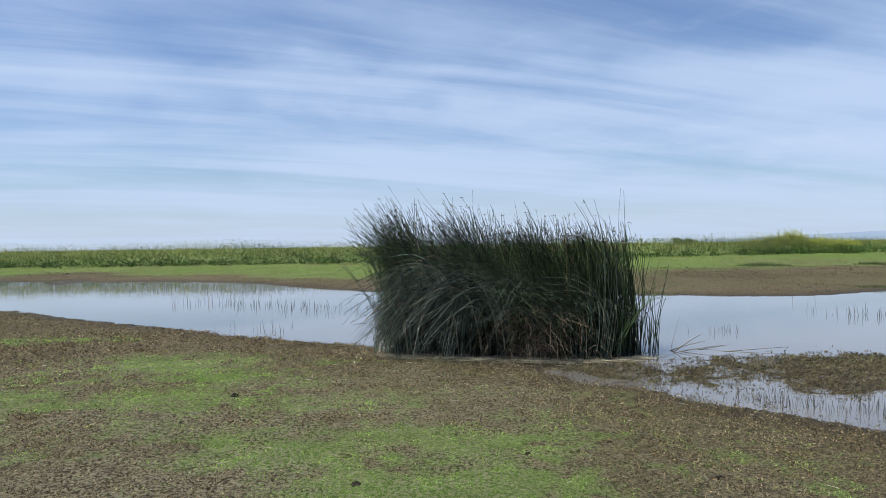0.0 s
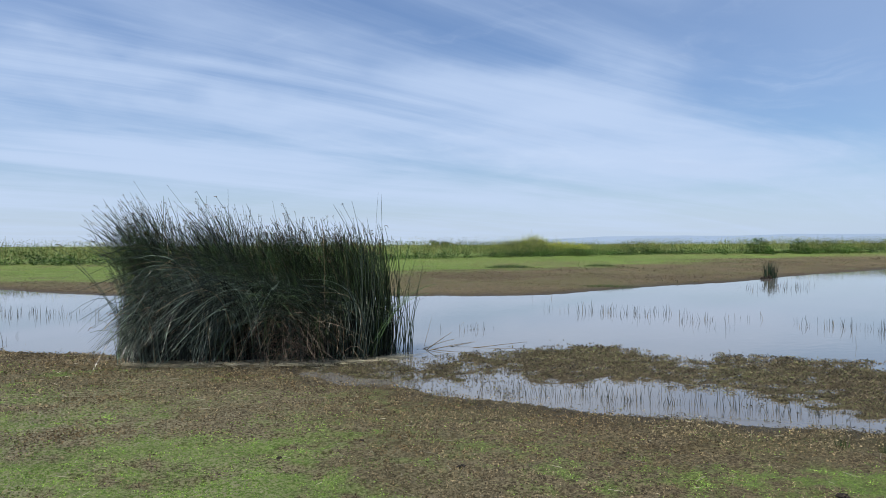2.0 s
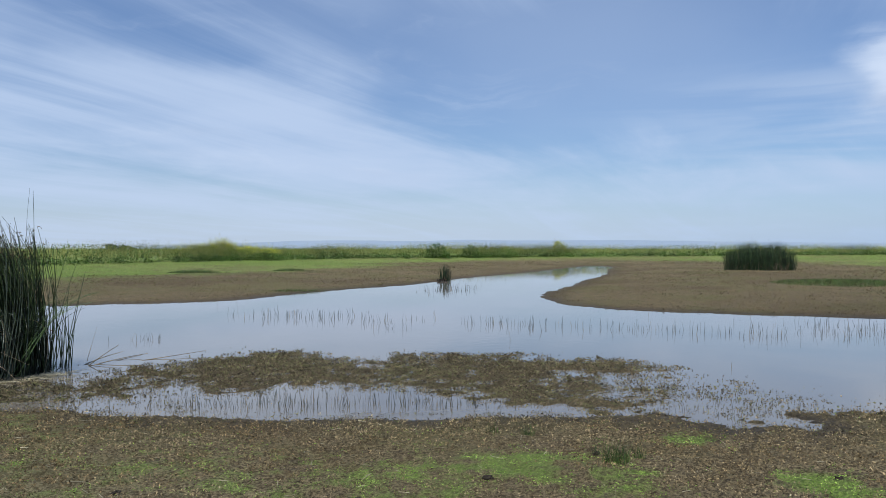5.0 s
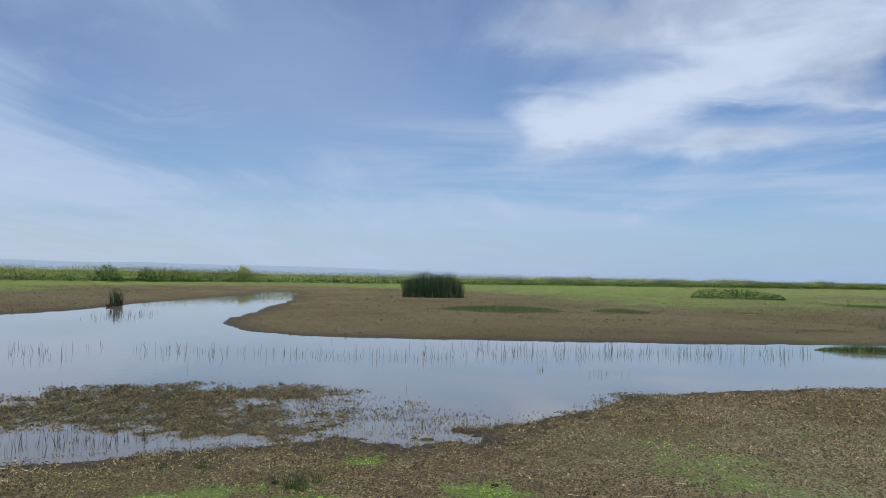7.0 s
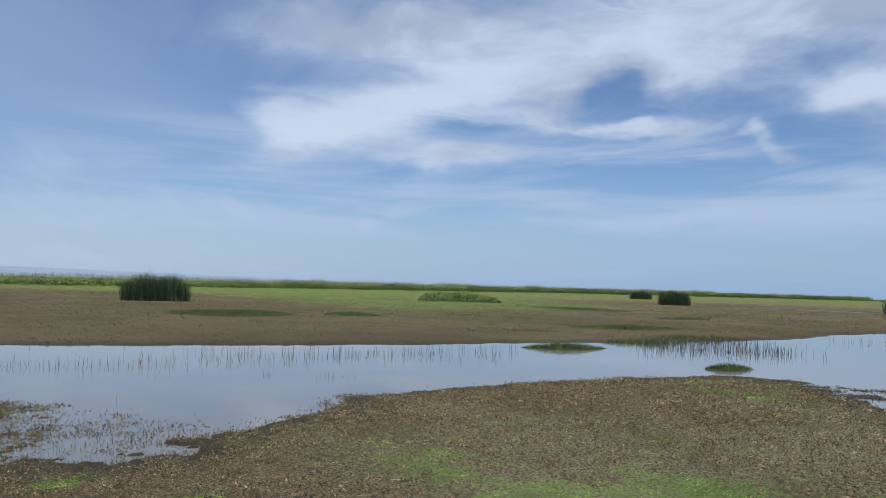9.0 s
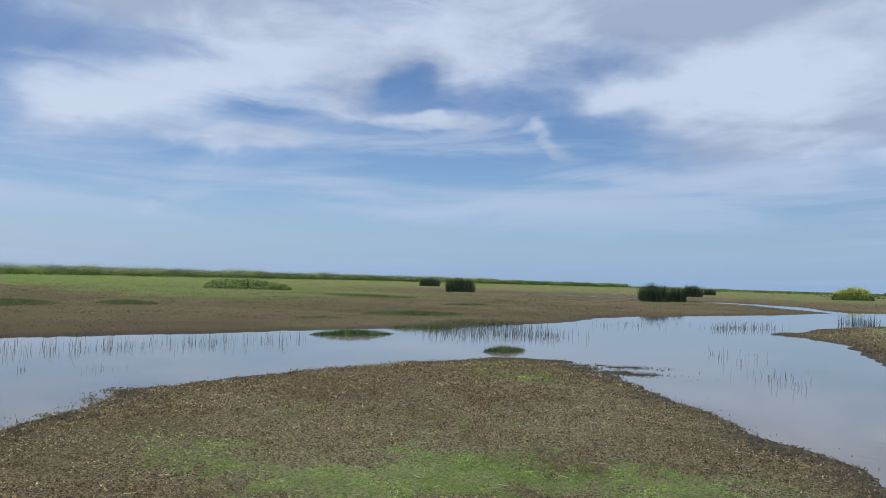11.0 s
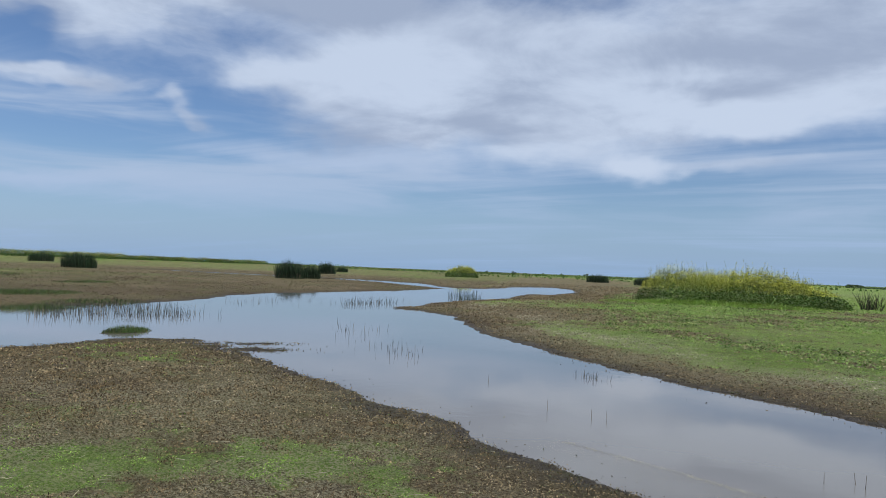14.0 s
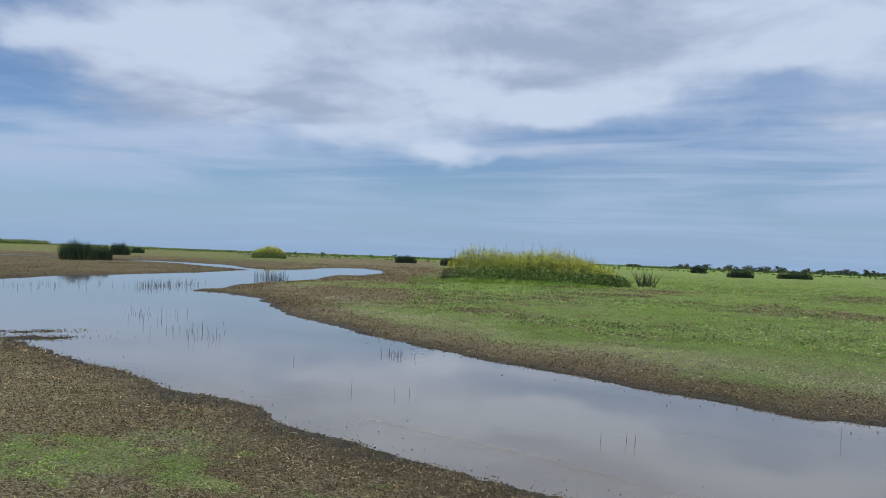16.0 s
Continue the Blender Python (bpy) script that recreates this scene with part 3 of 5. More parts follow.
cover = np.zeros((len(verts), 4), np.float32)
cover[:-1, 0] = greenness(gx, gy, *sd)
cover[:-1, 1] = np.clip(1.15 - (gz - 0.004) / 0.040, 0, 1) * np.clip(1.6 - np.hypot(gx, gy) / 60, 0.35, 1)
cover[:-1, 1] = np.maximum(cover[:-1, 1], 0.7 * np.exp(-(np.maximum(sd[0] - 0.1, 0) / (0.35 + 0.010 * np.hypot(gx, gy))) ** 2) * (np.hypot(gx, gy) > 17))
cover[:-1, 2] = 0.9 * np.clip(fbm(gx, gy, 0.35, 3, 70) * 3.2 - 1.2, 0, 1) * right_bank(gx, gy) * (0.50 + np.exp(-((sd[0] - 2.6) / 1.6) ** 2)) + 0.10 * (np.hypot(gx, gy) < 17)
MEADOW = np.exp(-((gx + 1.6) / 4.2) ** 4 - ((gy - 7.5) / 5.5) ** 4)
cover[:-1, 2] += MEADOW * np.clip(0.42 + 2.2 * (fbm(gx, gy, 1.1, 4, 73) - 0.38), 0, 0.95)
cover[:-1, 2] += np.exp(-((gx - 7.5) / 5.0) ** 4 - ((gy + 3.6) / 4.4) ** 4) * np.clip(0.3 + 2.2 * (fbm(gx, gy, 1.1, 4, 74) - 0.36), 0, 0.95)
cover[:-1, 1] *= np.where((sd[1] > -0.4) & (np.hypot(gx, gy) < 14), 0.35, 1.0)
cover[-1] = cover[:na].mean(0)
cover[:, 3] = 1
ca = ground.data.color_attributes.new("cover", "FLOAT_COLOR", "POINT")
ca.data.foreach_set("color", cover.ravel())

wv = np.array([(-60, -40, 0), (140, -110, 0), (140, 60, 0), (-60, 60, 0)], float)
water = tagged(mesh_object("water", wv, [np.array([[0, 1, 2, 3]])], M_WATER), "still shallow muddy pond water reflecting the sky", "water", kind="structure")


# ---- plants ----


def unit(v):
    return v / np.maximum(np.linalg.norm(v, axis=-1, keepdims=True), 1e-9)


def stem_points(root, length, lean, bend, rings, power=2.0):
    """Curved stems: points (n, rings, 3). lean: sideways per metre at the root; bend: the pull that grows with the square of the way."""
    s = np.linspace(0, 1, rings)[None, :, None]
    first = unit(np.column_stack([lean, np.ones(len(root))]))[:, None, :]
    L = length[:, None, None]
    return root[:, None, :] + first * L * s + bend[:, None, :] * L * s ** power


def tubes(points, radius, taper=0.25, sides=3):
    """Round stems along points: (verts, quads)."""
    n, rings, _ = points.shape
    way = np.gradient(points, axis=1)
    way = unit(way)
    side = unit(np.cross(way, np.array([0.31, 0.95, 0.02])))
    other = np.cross(way, side)
    rad = radius[:, None] * np.linspace(1, taper, rings)[None, :]
    ang = np.arange(sides) * 2 * math.pi / sides
    v = points[:, :, None, :] + rad[:, :, None, None] * (side[:, :, None, :] * np.cos(ang)[None, None, :, None] + other[:, :, None, :] * np.sin(ang)[None, None, :, None])
    v = v.reshape(-1, 3)
    b0 = (np.arange(n) * rings * sides)[:, None, None]
    a, b = np.meshgrid(np.arange(rings - 1), np.arange(sides), indexing="ij")
    q = np.stack([a * sides + b, a * sides + (b + 1) % sides, (a + 1) * sides + (b + 1) % sides, (a + 1) * sides + b], -1).reshape(1, -1, 4)
    return v, (b0 + q).reshape(-1, 4)


def blades(points, width, taper=0.15):
    """Flat blades along points, each turned its own way."""
    n, rings, _ = points.shape
    ang = rng.uniform(0, math.pi, n)
    side = np.column_stack([np.cos(ang), np.sin(ang), np.zeros(n)])[:, None, :]
    w = width[:, None, None] * np.linspace(1, taper, rings)[None, :, None] * 0.5
    v = np.stack([points - side * w, points + side * w], 2).reshape(-1, 3)
    b0 = (np.arange(n) * rings * 2)[:, None, None]
    a = np.arange(rings - 1)
    q = np.stack([a * 2, a * 2 + 1, a * 2 + 3, a * 2 + 2], -1)[None]
    return v, (b0 + q).reshape(-1, 4)


def leaves(centre, length, width, up=0.0, steep=0.5, tilt=None):
    """Small leaves lying any way: two triangles each. up: how far they stand rather than lie; tilt: how far flat ones lean off level."""
    n = len(centre)
    a = unit(rng.normal(size=(n, 3)) * np.array([1, 1, steep]) + np.array([0, 0, up]))
    b = unit(np.cross(a, rng.normal(size=(n, 3)) if tilt is None else np.array([0, 0, 1.0]) + tilt * rng.normal(size=(n, 3))))
    L, Wd = length[:, None] * 0.5, width[:, None] * 0.5
    v = np.stack([centre - a * L, centre + b * Wd, centre + a * L, centre - b * Wd], 1).reshape(-1, 3)
    q = (np.arange(n) * 4)[:, None] + np.arange(4)[None]
    return v, q


def join(*sets):
    vs, qs, o = [], [], 0
    for v, q in sets:
        vs.append(v)
        qs.append(q + o)
        o += len(v)
    return np.vstack(vs), [np.vstack(qs)]


def disc(n, power=0.5):
    r, a = rng.uniform(0, 1, n) ** power, rng.uniform(0, 2 * math.pi, n)
    return r * np.cos(a), r * np.sin(a)


def thing(name, x, y, z, label, category, group="", kind=""):
    ob = new(name)
    ob.location = (x, y, z)
    ob.empty_display_size = 0.3
    return tagged(ob, label, category, group, kind)


def part(name, data, mat, parent, label="", kind="", smooth=False):
    v, f = data
    ob = mesh_object(name, v, f if isinstance(f, list) else [f], mat, parent, label, smooth or mat in (M_TULE, M_ARCH))
    if kind:
        ob["kind"] = kind
    return ob


def ground_at(x, y):
    return height(np.atleast_1d(np.asarray(x, float)), np.atleast_1d(np.asarray(y, float)))


# the large bulrush clump at the water's edge; u runs along it, v away from the camera
U2, V2 = np.array([0.975, -0.22]), np.array([0.22, 0.975])
CL = np.array([2.78, 12.2])


def clump_root(u, v):
    xy = np.outer(u, U2) + np.outer(v, V2)
    return xy


def side_vec(u, v):
    return u[:, None] * U2[None] + v[:, None] * V2[None]


def seed_head(tip, stem):
    """A small drooping brown tassel at a stem's tip."""
    out_ = rng.normal(0, 0.02, 2)
    p = tip[None, None] + np.array([[0, 0, 0], [out_[0], out_[1], 0.006], [1.7 * out_[0], 1.7 * out_[1], -0.012], [2.0 * out_[0], 2.0 * out_[1], -0.034]])[None]
    part("seed_head", tubes(p, np.array([0.0055]), 0.5, 4), M_HEAD, stem, "drooping brown seed head")


def large_clump():
    clump = thing("bulrush_clump", CL[0], CL[1], 0.0, "large dark green bulrush clump with drooping stems at the pond edge", "bulrush")

    def roots(n, lo=-1.0, hi=1.0, v_lo=-1.0, v_hi=1.0):
        a, b = rng.uniform(-1, 1, n * 8), rng.uniform(-1, 1, n * 8)
        ok = (a ** 4 + b ** 2 < 1) & (a >= lo) & (a <= hi) & (b >= v_lo) & (b <= v_hi)
        a, b = a[ok][:n], b[ok][:n]
        u, v = a * 2.17 - 0.02, b * 1.05 - 0.16 - 0.16 * np.exp(-((a + 0.45) / 0.4) ** 2)
        xy = clump_root(u, v)
        z = np.maximum(ground_at(xy[:, 0] + CL[0], xy[:, 1] + CL[1]), -0.05) - 0.03
        return len(u), u, v, np.column_stack([xy, z])

    # upright green stems in tufts, their tops pressed over to one side by the wind
    n, u, v, root = roots(4500, v_lo=-0.80)
    keep = (u > -0.2) | (v > -0.55)
    u, v, root, n = u[keep], v[keep], root[keep], int(keep.sum())
    crest = fbm(u * 2.6 + 5, v * 0.8, 1.0, 3, 15)
    end = np.clip((-u - 1.1) / 0.9, 0, 1)
    length = rng.normal(2.10, 0.13, n) + 0.46 * (crest - 0.5) + 0.34 * np.exp(-((u + 1.45) / 0.36) ** 2) + 0.30 * np.exp(-((u + 0.45) / 0.22) ** 2) \
        - 0.30 * np.exp(-((u + 0.98) / 0.22) ** 2) - 0.26 * np.exp(-((u - 0.05) / 0.25) ** 2) - 0.12 * np.clip(u - 0.4, 0, 2.2) - np.abs(rng.normal(0, 0.24, n)) + 0.12 + 0.4 * (rng.uniform(0, 1, n) < 0.02)
    tuft = fbm(u * 3, v * 2, 1.0, 2, 17) - 0.5
    lean = side_vec(rng.normal(0.05, 0.06, n) + 0.07 * end + 0.30 * tuft, rng.normal(0, 0.07, n) + v * 0.05)
    curl = np.exp(-((u + 1.45) / 0.5) ** 2) + 0.7 * np.exp(-((u + 0.45) / 0.3) ** 2)
    bu, bv = rng.normal(-0.17, 0.09, n) - curl * rng.uniform(0.0, 0.20, n) + 0.12 * tuft, rng.normal(0, 0.05, n) + v * 0.04
    bend = np.column_stack([side_vec(bu, bv), -(bu ** 2 + bv ** 2) * 0.9 - 0.01])
    up = stem_points(root, length, lean, bend, 8, 2.6)
    part("green_stem_mass", tubes(up, rng.uniform(0.0045, 0.009, n), 0.35), M_TULE, clump, "dense dark green round stems", "stuff")
    tips = [up[rng.uniform(0, 1, n) < 0.34, -1]]

    def arching(n, lo, hi, v_lo, v_hi, L, lu, lv, bu, bv, dz_, size=26, power=3.2):
        """Bent stems in bundles: the stems of one bundle rise and curl together."""
        m, u, v, core = roots(max(3, n // size), lo, hi, v_lo, v_hi)
        of = rng.integers(0, m, n)
        root = core[of] + np.column_stack([rng.normal(0, 0.10, (n, 2)), np.zeros(n)])
        lean = side_vec(rng.normal(*lu, m), rng.normal(*lv, m))[of] + rng.normal(0, 0.06, (n, 2))
        long = rng.uniform(*L, m)
        pull = np.maximum(np.clip(rng.normal(*bu, m), -0.62, 0.12), -np.maximum(u + 1.95, 0.02) / long)
        bend = np.column_stack([side_vec(pull, rng.normal(*bv, m)), -rng.uniform(*dz_, m)])[of] * rng.uniform(0.72, 1.15, n)[:, None]
        p = stem_points(root, long[of] * rng.uniform(0.78, 1.08, n), lean, bend, 12, power)
        p[..., 2] = np.maximum(p[..., 2], 0.02)
        return p, rng.uniform(0.005, 0.0105, n)

    # a sheaf that pours over from the middle down to the ground at the clump's end
    pour, rad = arching(800, -0.72, 0.20, -1.0, -0.15, (1.5, 2.9), (0.05, 0.08), (-0.10, 0.10), (-0.40, 0.12), (-0.20, 0.14), (0.50, 0.90), 22)
    part("arching_stem_mass", tubes(pour, rad * 1.15), M_ARCH, clump, "green stems arching down to the ground, bluish glints in their colour", "stuff")
    tips.append(pour[rng.uniform(0, 1, len(pour)) < 0.10, -1])
    # short stems that fall outwards at the foot of that end
    skirt, rad = arching(420, -0.95, -0.2, -1.0, -0.3, (0.8, 1.5), (0.04, 0.10), (-0.14, 0.12), (-0.16, 0.12), (-0.28, 0.14), (0.5, 0.88), 18, 2.6)
    part("skirt_stem_mass", tubes(skirt, rad * 1.1), M_ARCH, clump, "short stems drooping at the foot, bluish glints in their colour", "stuff")
    # stems bent over across the middle of the front, lying over one another
    bent, rad = arching(950, -0.35, 1.0, -1.0, 0.2, (1.3, 2.4), (0.04, 0.18), (-0.10, 0.10), (-0.30, 0.30), (-0.16, 0.12), (0.15, 0.70), 18)
    part("bent_stem_mass", tubes(bent, rad * 0.9), M_TULE, clump, "tangled green stems bent over", "stuff")
    lean_, rad = arching(420, -0.1, 0.95, -1.0, -0.2, (1.2, 2.0), (0.10, 0.2), (-0.08, 0.10), (-0.52, 0.12), (-0.12, 0.10), (0.30, 0.60), 12)
    part("swept_stem_mass", tubes(lean_, rad * 0.85), M_ARCH, clump, "stems swept sideways across the front", "stuff")
    # the foremost stems, one by one
    for count, args in ((150, (-0.75, 0.1, -1.0, -0.5, (1.6, 2.8), (0.04, 0.08), (-0.14, 0.10), (-0.42, 0.12), (-0.24, 0.14), (0.50, 0.92))),
                        (50, (-0.98, -0.5, -1.0, -0.3, (0.9, 1.6), (0.0, 0.10), (-0.12, 0.12), (-0.2, 0.12), (-0.3, 0.15), (0.5, 0.9))),
                        (90, (-0.2, 0.9, -1.0, -0.5, (1.3, 2.3), (0.0, 0.2), (-0.14, 0.10), (-0.32, 0.36), (-0.16, 0.1), (0.2, 0.8))),
                        (60, (0.5, 1.0, -1.0, -0.3, (1.5, 2.1), (0.02, 0.07), (-0.05, 0.05), (-0.12, 0.10), (-0.02, 0.05), (0.0, 0.06)))):
        ps, rad = arching(count, *args, 8)
        for q in range(len(ps)):
            stem = part("stem", tubes(ps[q:q + 1], rad[q:q + 1], 0.3), M_ARCH, clump)
            if q % 3 == 0 and ps[q, -1, 2] > 0.6:
                seed_head(ps[q, -1], stem)
    # dead straw hanging at the foot
    n = 260
    a, b = disc(n, 0.6)
    u = 0.32 + a * np.where(b > 0, 0.45, 1.0)
    v = -1.34 - 0.12 * b + 0.06 * u
    xy = clump_root(u, v)
    root = np.column_stack([xy, rng.uniform(0.02, 0.85, n) * (1 - 0.6 * np.abs(a)) + 0.05])
    length = rng.uniform(0.25, 0.75, n)
    lean = side_vec(rng.normal(0.0, 0.55, n), rng.normal(-0.5, 0.3, n))
    bend = np.column_stack([side_vec(rng.normal(0, 0.35, n), rng.normal(-0.25, 0.15, n)), -rng.uniform(0.7, 1.4, n)])
    dead = stem_points(root, length, lean, bend, 6)
    dead[..., 2] = np.maximum(dead[..., 2], 0.025 + 0.01 * rng.uniform(0, 1, (n, 1)))
    part("straw_mass", tubes(dead, rng.uniform(0.003, 0.006, n)), M_DEAD, clump, "tan dead stems hanging at the foot", "stuff")
    # straw lying along the edge
    n = 900
    u = rng.uniform(-1.6, 1.9, n)
    v = -1.40 - np.abs(rng.normal(0, 0.14, n)) + 0.10 * (u + 0.4) ** 2
    xy = clump_root(u, v)
    z = np.maximum(ground_at(xy[:, 0] + CL[0], xy[:, 1] + CL[1]), 0) + 0.015
    root = np.column_stack([xy, z])
    length = rng.uniform(0.2, 0.7, n)
    ang = rng.normal(0, 0.5, n) + (rng.uniform(0, 1, n) < 0.5) * math.pi
    step = np.column_stack([side_vec(np.cos(ang), np.sin(ang)), rng.normal(0.02, 0.03, n)])
    lie = root[:, None, :] + step[:, None, :] * (length[:, None, None] * np.linspace(0, 1, 4)[None, :, None])
    part("fallen_straw", tubes(lie, rng.uniform(0.003, 0.006, n)), M_PALE, clump, "pale fallen straw along the waterline", "stuff")
    # drooping seed heads at the tips
    t = np.vstack(tips)
    k = 5
    c = np.repeat(t, k, 0) + rng.normal(0, 0.015, (len(t) * k, 3)) + np.array([0, 0, -0.008])
    part("seed_head_mass", join(leaves(c, rng.uniform(0.018, 0.045, len(c)), rng.uniform(0.008, 0.016, len(c)))), M_HEAD, clump, "small brown drooping seed heads", "stuff")
    # single stems of the outline
    for a, b, L, lu, lv, bu, bz in SINGLE:
        xy = clump_root(np.array([a]), np.array([b]))
        p = stem_points(np.column_stack([xy, [-0.05]]), np.array([L]), side_vec(np.array([lu]), np.array([lv])),
                        np.column_stack([side_vec(np.array([bu]), np.array([0.0])), [bz]]), 9)
        stem = part("stem", tubes(p, np.array([0.0085]), 0.3, 5), M_TULE, clump)
        if 1.6 < L < 2.6:
            seed_head(p[0, -1], stem)
    return clump


# along, across, length, lean, lean across, bend, droop
SINGLE = [(1.95, 0.0, 2.66, 0.015, 0, -0.02, 0.0), (2.28, -0.3, 1.25, 0.02, 0, 0.05, -0.01), (2.32, -0.25, 1.35, 0.09, 0, 0.10, -0.02), (2.36, -0.32, 1.05, 0.01, 0, -0.03, 0),
          (2.42, -0.2, 1.3, -0.04, 0, -0.16, -0.02), (2.30, -0.1, 2.15, -0.05, 0, -0.10, -0.01), (2.25, -0.35, 0.9, 0.0, 0, 0.04, 0), (2.38, -0.15, 1.5, 0.10, 0, 0.06, -0.02),
          (2.34, -0.3, 0.8, -0.03, 0, 0.0, 0), (2.40, -0.28, 0.7, 0.05, 0, 0.02, 0), (-2.0, 0.0, 2.35, -0.06, 0, -0.22, -0.06), (-1.9, 0.1, 2.4, -0.02, 0, -0.28, -0.10),
          (-1.95, -0.2, 1.7, -0.10, 0, -0.20, -0.35), (-2.0, -0.1, 2.3, -0.16, 0, -0.32, -0.22), (-2.0, 0.1, 2.2, -0.2, 0, -0.3, -0.15), (2.0, -0.3, 1.9, 0.1, 0, 0.1, -0.02), (2.1, -0.2, 1.6, 0.14, 0, 0.1, -0.02), (2.2, -0.25, 1.9, 0.03, 0, -0.05, -0.02), (2.15, -0.3, 1.2, 0.08, 0, 0.1, -0.03), (2.3, -0.3, 1.0, 0.12, 0, 0.12, -0.05), (-1.9, -0.3, 1.4, -0.25, -0.1, -0.2, -0.6), (-0.9, 0.0, 2.65, -0.05, 0, -0.16, -0.03)]
large_clump()


def water_stem(x, y, L, lean, bend, label, radius=0.005, name="reed_stalk"):
    """One stalk that stands by itself."""
    ob = thing(name, x, y, 0.0, label, "reed stalk")
    p = stem_points(np.array([[0, 0, -0.05]]), np.array([L + 0.05]), np.array([lean]), np.array([bend]), 6)
    part("stalk", tubes(p, np.array([radius]), 0.35, 5), M_STALK, ob)
    return ob


# stems fallen over into the water beside the clump
for x, y, L, lean, bend in [(5.15, 11.35, 1.0, (4.5, -0.5), (0.0, 0, -0.08)), (5.2, 11.3, 0.55, (1.3, -0.2), (0.05, 0, -0.06)), (5.15, 11.45, 0.7, (2.6, 0.1), (0.05, 0, -0.12)), (5.3, 11.3, 1.75, (16.0, -2.4), (0, 0, 0.0)),
                            (5.2, 11.4, 1.0, (12.0, 1.6), (0, 0, 0.0))]:
    water_stem(x, y, L, lean, bend, "dark bent bulrush stem fallen into the water", 0.009, "fallen_stem")


def reed_clump(x, y, wide, deep, tall, n, label, group="far bulrush clumps", dry=0.06):
    """A round bulrush clump further off. wide: across the line of sight."""
    zb = float(ground_at(x, y)[0])
    n = int(n * 3.0)
    ob = thing("bulrush_clump", x, y, zb, label, "bulrush", group)
    far = unit(np.array([x, y]))
    u_, v_ = np.array([far[1], -far[0]]), far
    a, b = disc(n, 0.5)
    xy = np.outer(a * wide / 2, u_) + np.outer(b * deep / 2, v_)
    root = np.column_stack([xy, np.full(n, -0.1)])
    top = 1.12 * tall * (0.90 + 0.15 * fbm(a * 2 + x, b + y, 2.0, 2, 5)) * (1 - 0.38 * np.clip(np.abs(a), 0, 1) ** 3.2) * (1 - 0.12 * np.sin(a * 4 + x) ** 2)
    length = top * (rng.uniform(0.62, 1.05, n) + 0.12 * (rng.uniform(0, 1, n) < 0.10))
    lean = (a * 0.06)[:, None] * u_[None] + rng.normal(0, 0.10, (n, 2))
    bend = np.column_stack([rng.normal(-0.03, 0.06, n)[:, None] * u_[None], np.full(n, -0.02)])
    p = stem_points(root, length, lean, bend, 4)
    wd = np.full(n, 0.010 + 0.00020 * math.hypot(x, y))
    part("stem_mass", blades(p, wd * rng.uniform(0.7, 1.2, n), 0.3), M_REED, ob, "", "stuff")
    m = max(12, int(n * dry))
    root2 = root[:m].copy()
    root2[:, :2] -= v_ * deep * 0.12
    p = stem_points(root2, rng.uniform(0.25, 0.55, m) * tall, rng.normal(0, 0.25, (m, 2)), np.column_stack([rng.normal(0, 0.2, (m, 2)), np.full(m, -0.3)]), 4)
    part("straw_mass", blades(p, wd[:m], 0.5), M_DEAD, ob, "", "stuff")
    return ob


FAR_CLUMPS = [(57.5, 18.4, 4.9, 3.0, 2.05, 900, "dark green bulrush clump on the brown flats"),
              (104, -38.0, 4.3, 3.0, 2.05, 600, "squat dark green bulrush clump on green flats"),
              (188, -60.0, 5.5, 4.0, 2.0, 450, "small far bulrush clump on green flats"),
              (69.5, -47.6, 3.2, 2.2, 1.95, 600, "dark green bulrush clump beside the creek"),
              (70.5, -51.2, 2.0, 1.5, 1.6, 350, "short bulrush clump beside a taller one"),
              (112, -84.6, 3.3, 2.5, 2.1, 400, "far dark bulrush clump behind another"),
              (97, -152, 5.2, 4.0, 1.9, 400, "far dark bulrush clump on the flats"),
              (75, -135, 4.8, 3.5, 1.8, 400, "far dark bulrush clump near the mustard"),
              (20.5, -143, 4.6, 3.5, 1.45, 400, "far grey-green bulrush clump on the meadow"),
              (13.0, -160, 6.5, 3.5, 1.35, 500, "wide far bulrush clump on the meadow"),
              (40, -207, 4.0, 3.0, 2.0, 250, "very far bulrush clump on the meadow"),
              (150, -118, 3.0, 2.5, 1.5, 250, "faint far clump on the green flats")]
for row in FAR_CLUMPS:
    reed_clump(*row)
# the little tuft standing in the water
reed_clump(31.4, 26.6, 0.62, 0.5, 0.95, 60, "small reed tuft standing in open water", "water tufts")
reed_clump(31.9, -35.0, 2.2, 0.9, 0.85, 70, "sparse dark sedge tuft standing in water", "water tufts")
for x, y in ((30.6, 26.2), (30.9, 26.3), (30.2, 26.0)):
    c = thing("mud_clod", x, y, 0.0, "dark mud clod standing in the water", "clod", "clods in the water")
    part("lump", join(leaves(rng.normal(0, 0.06, (60, 3)) * np.array([1, 1, 0.5]) + np.array([0, 0, 0.03]), np.full(60, 0.12), np.full(60, 0.09))), M_CLOD, c)

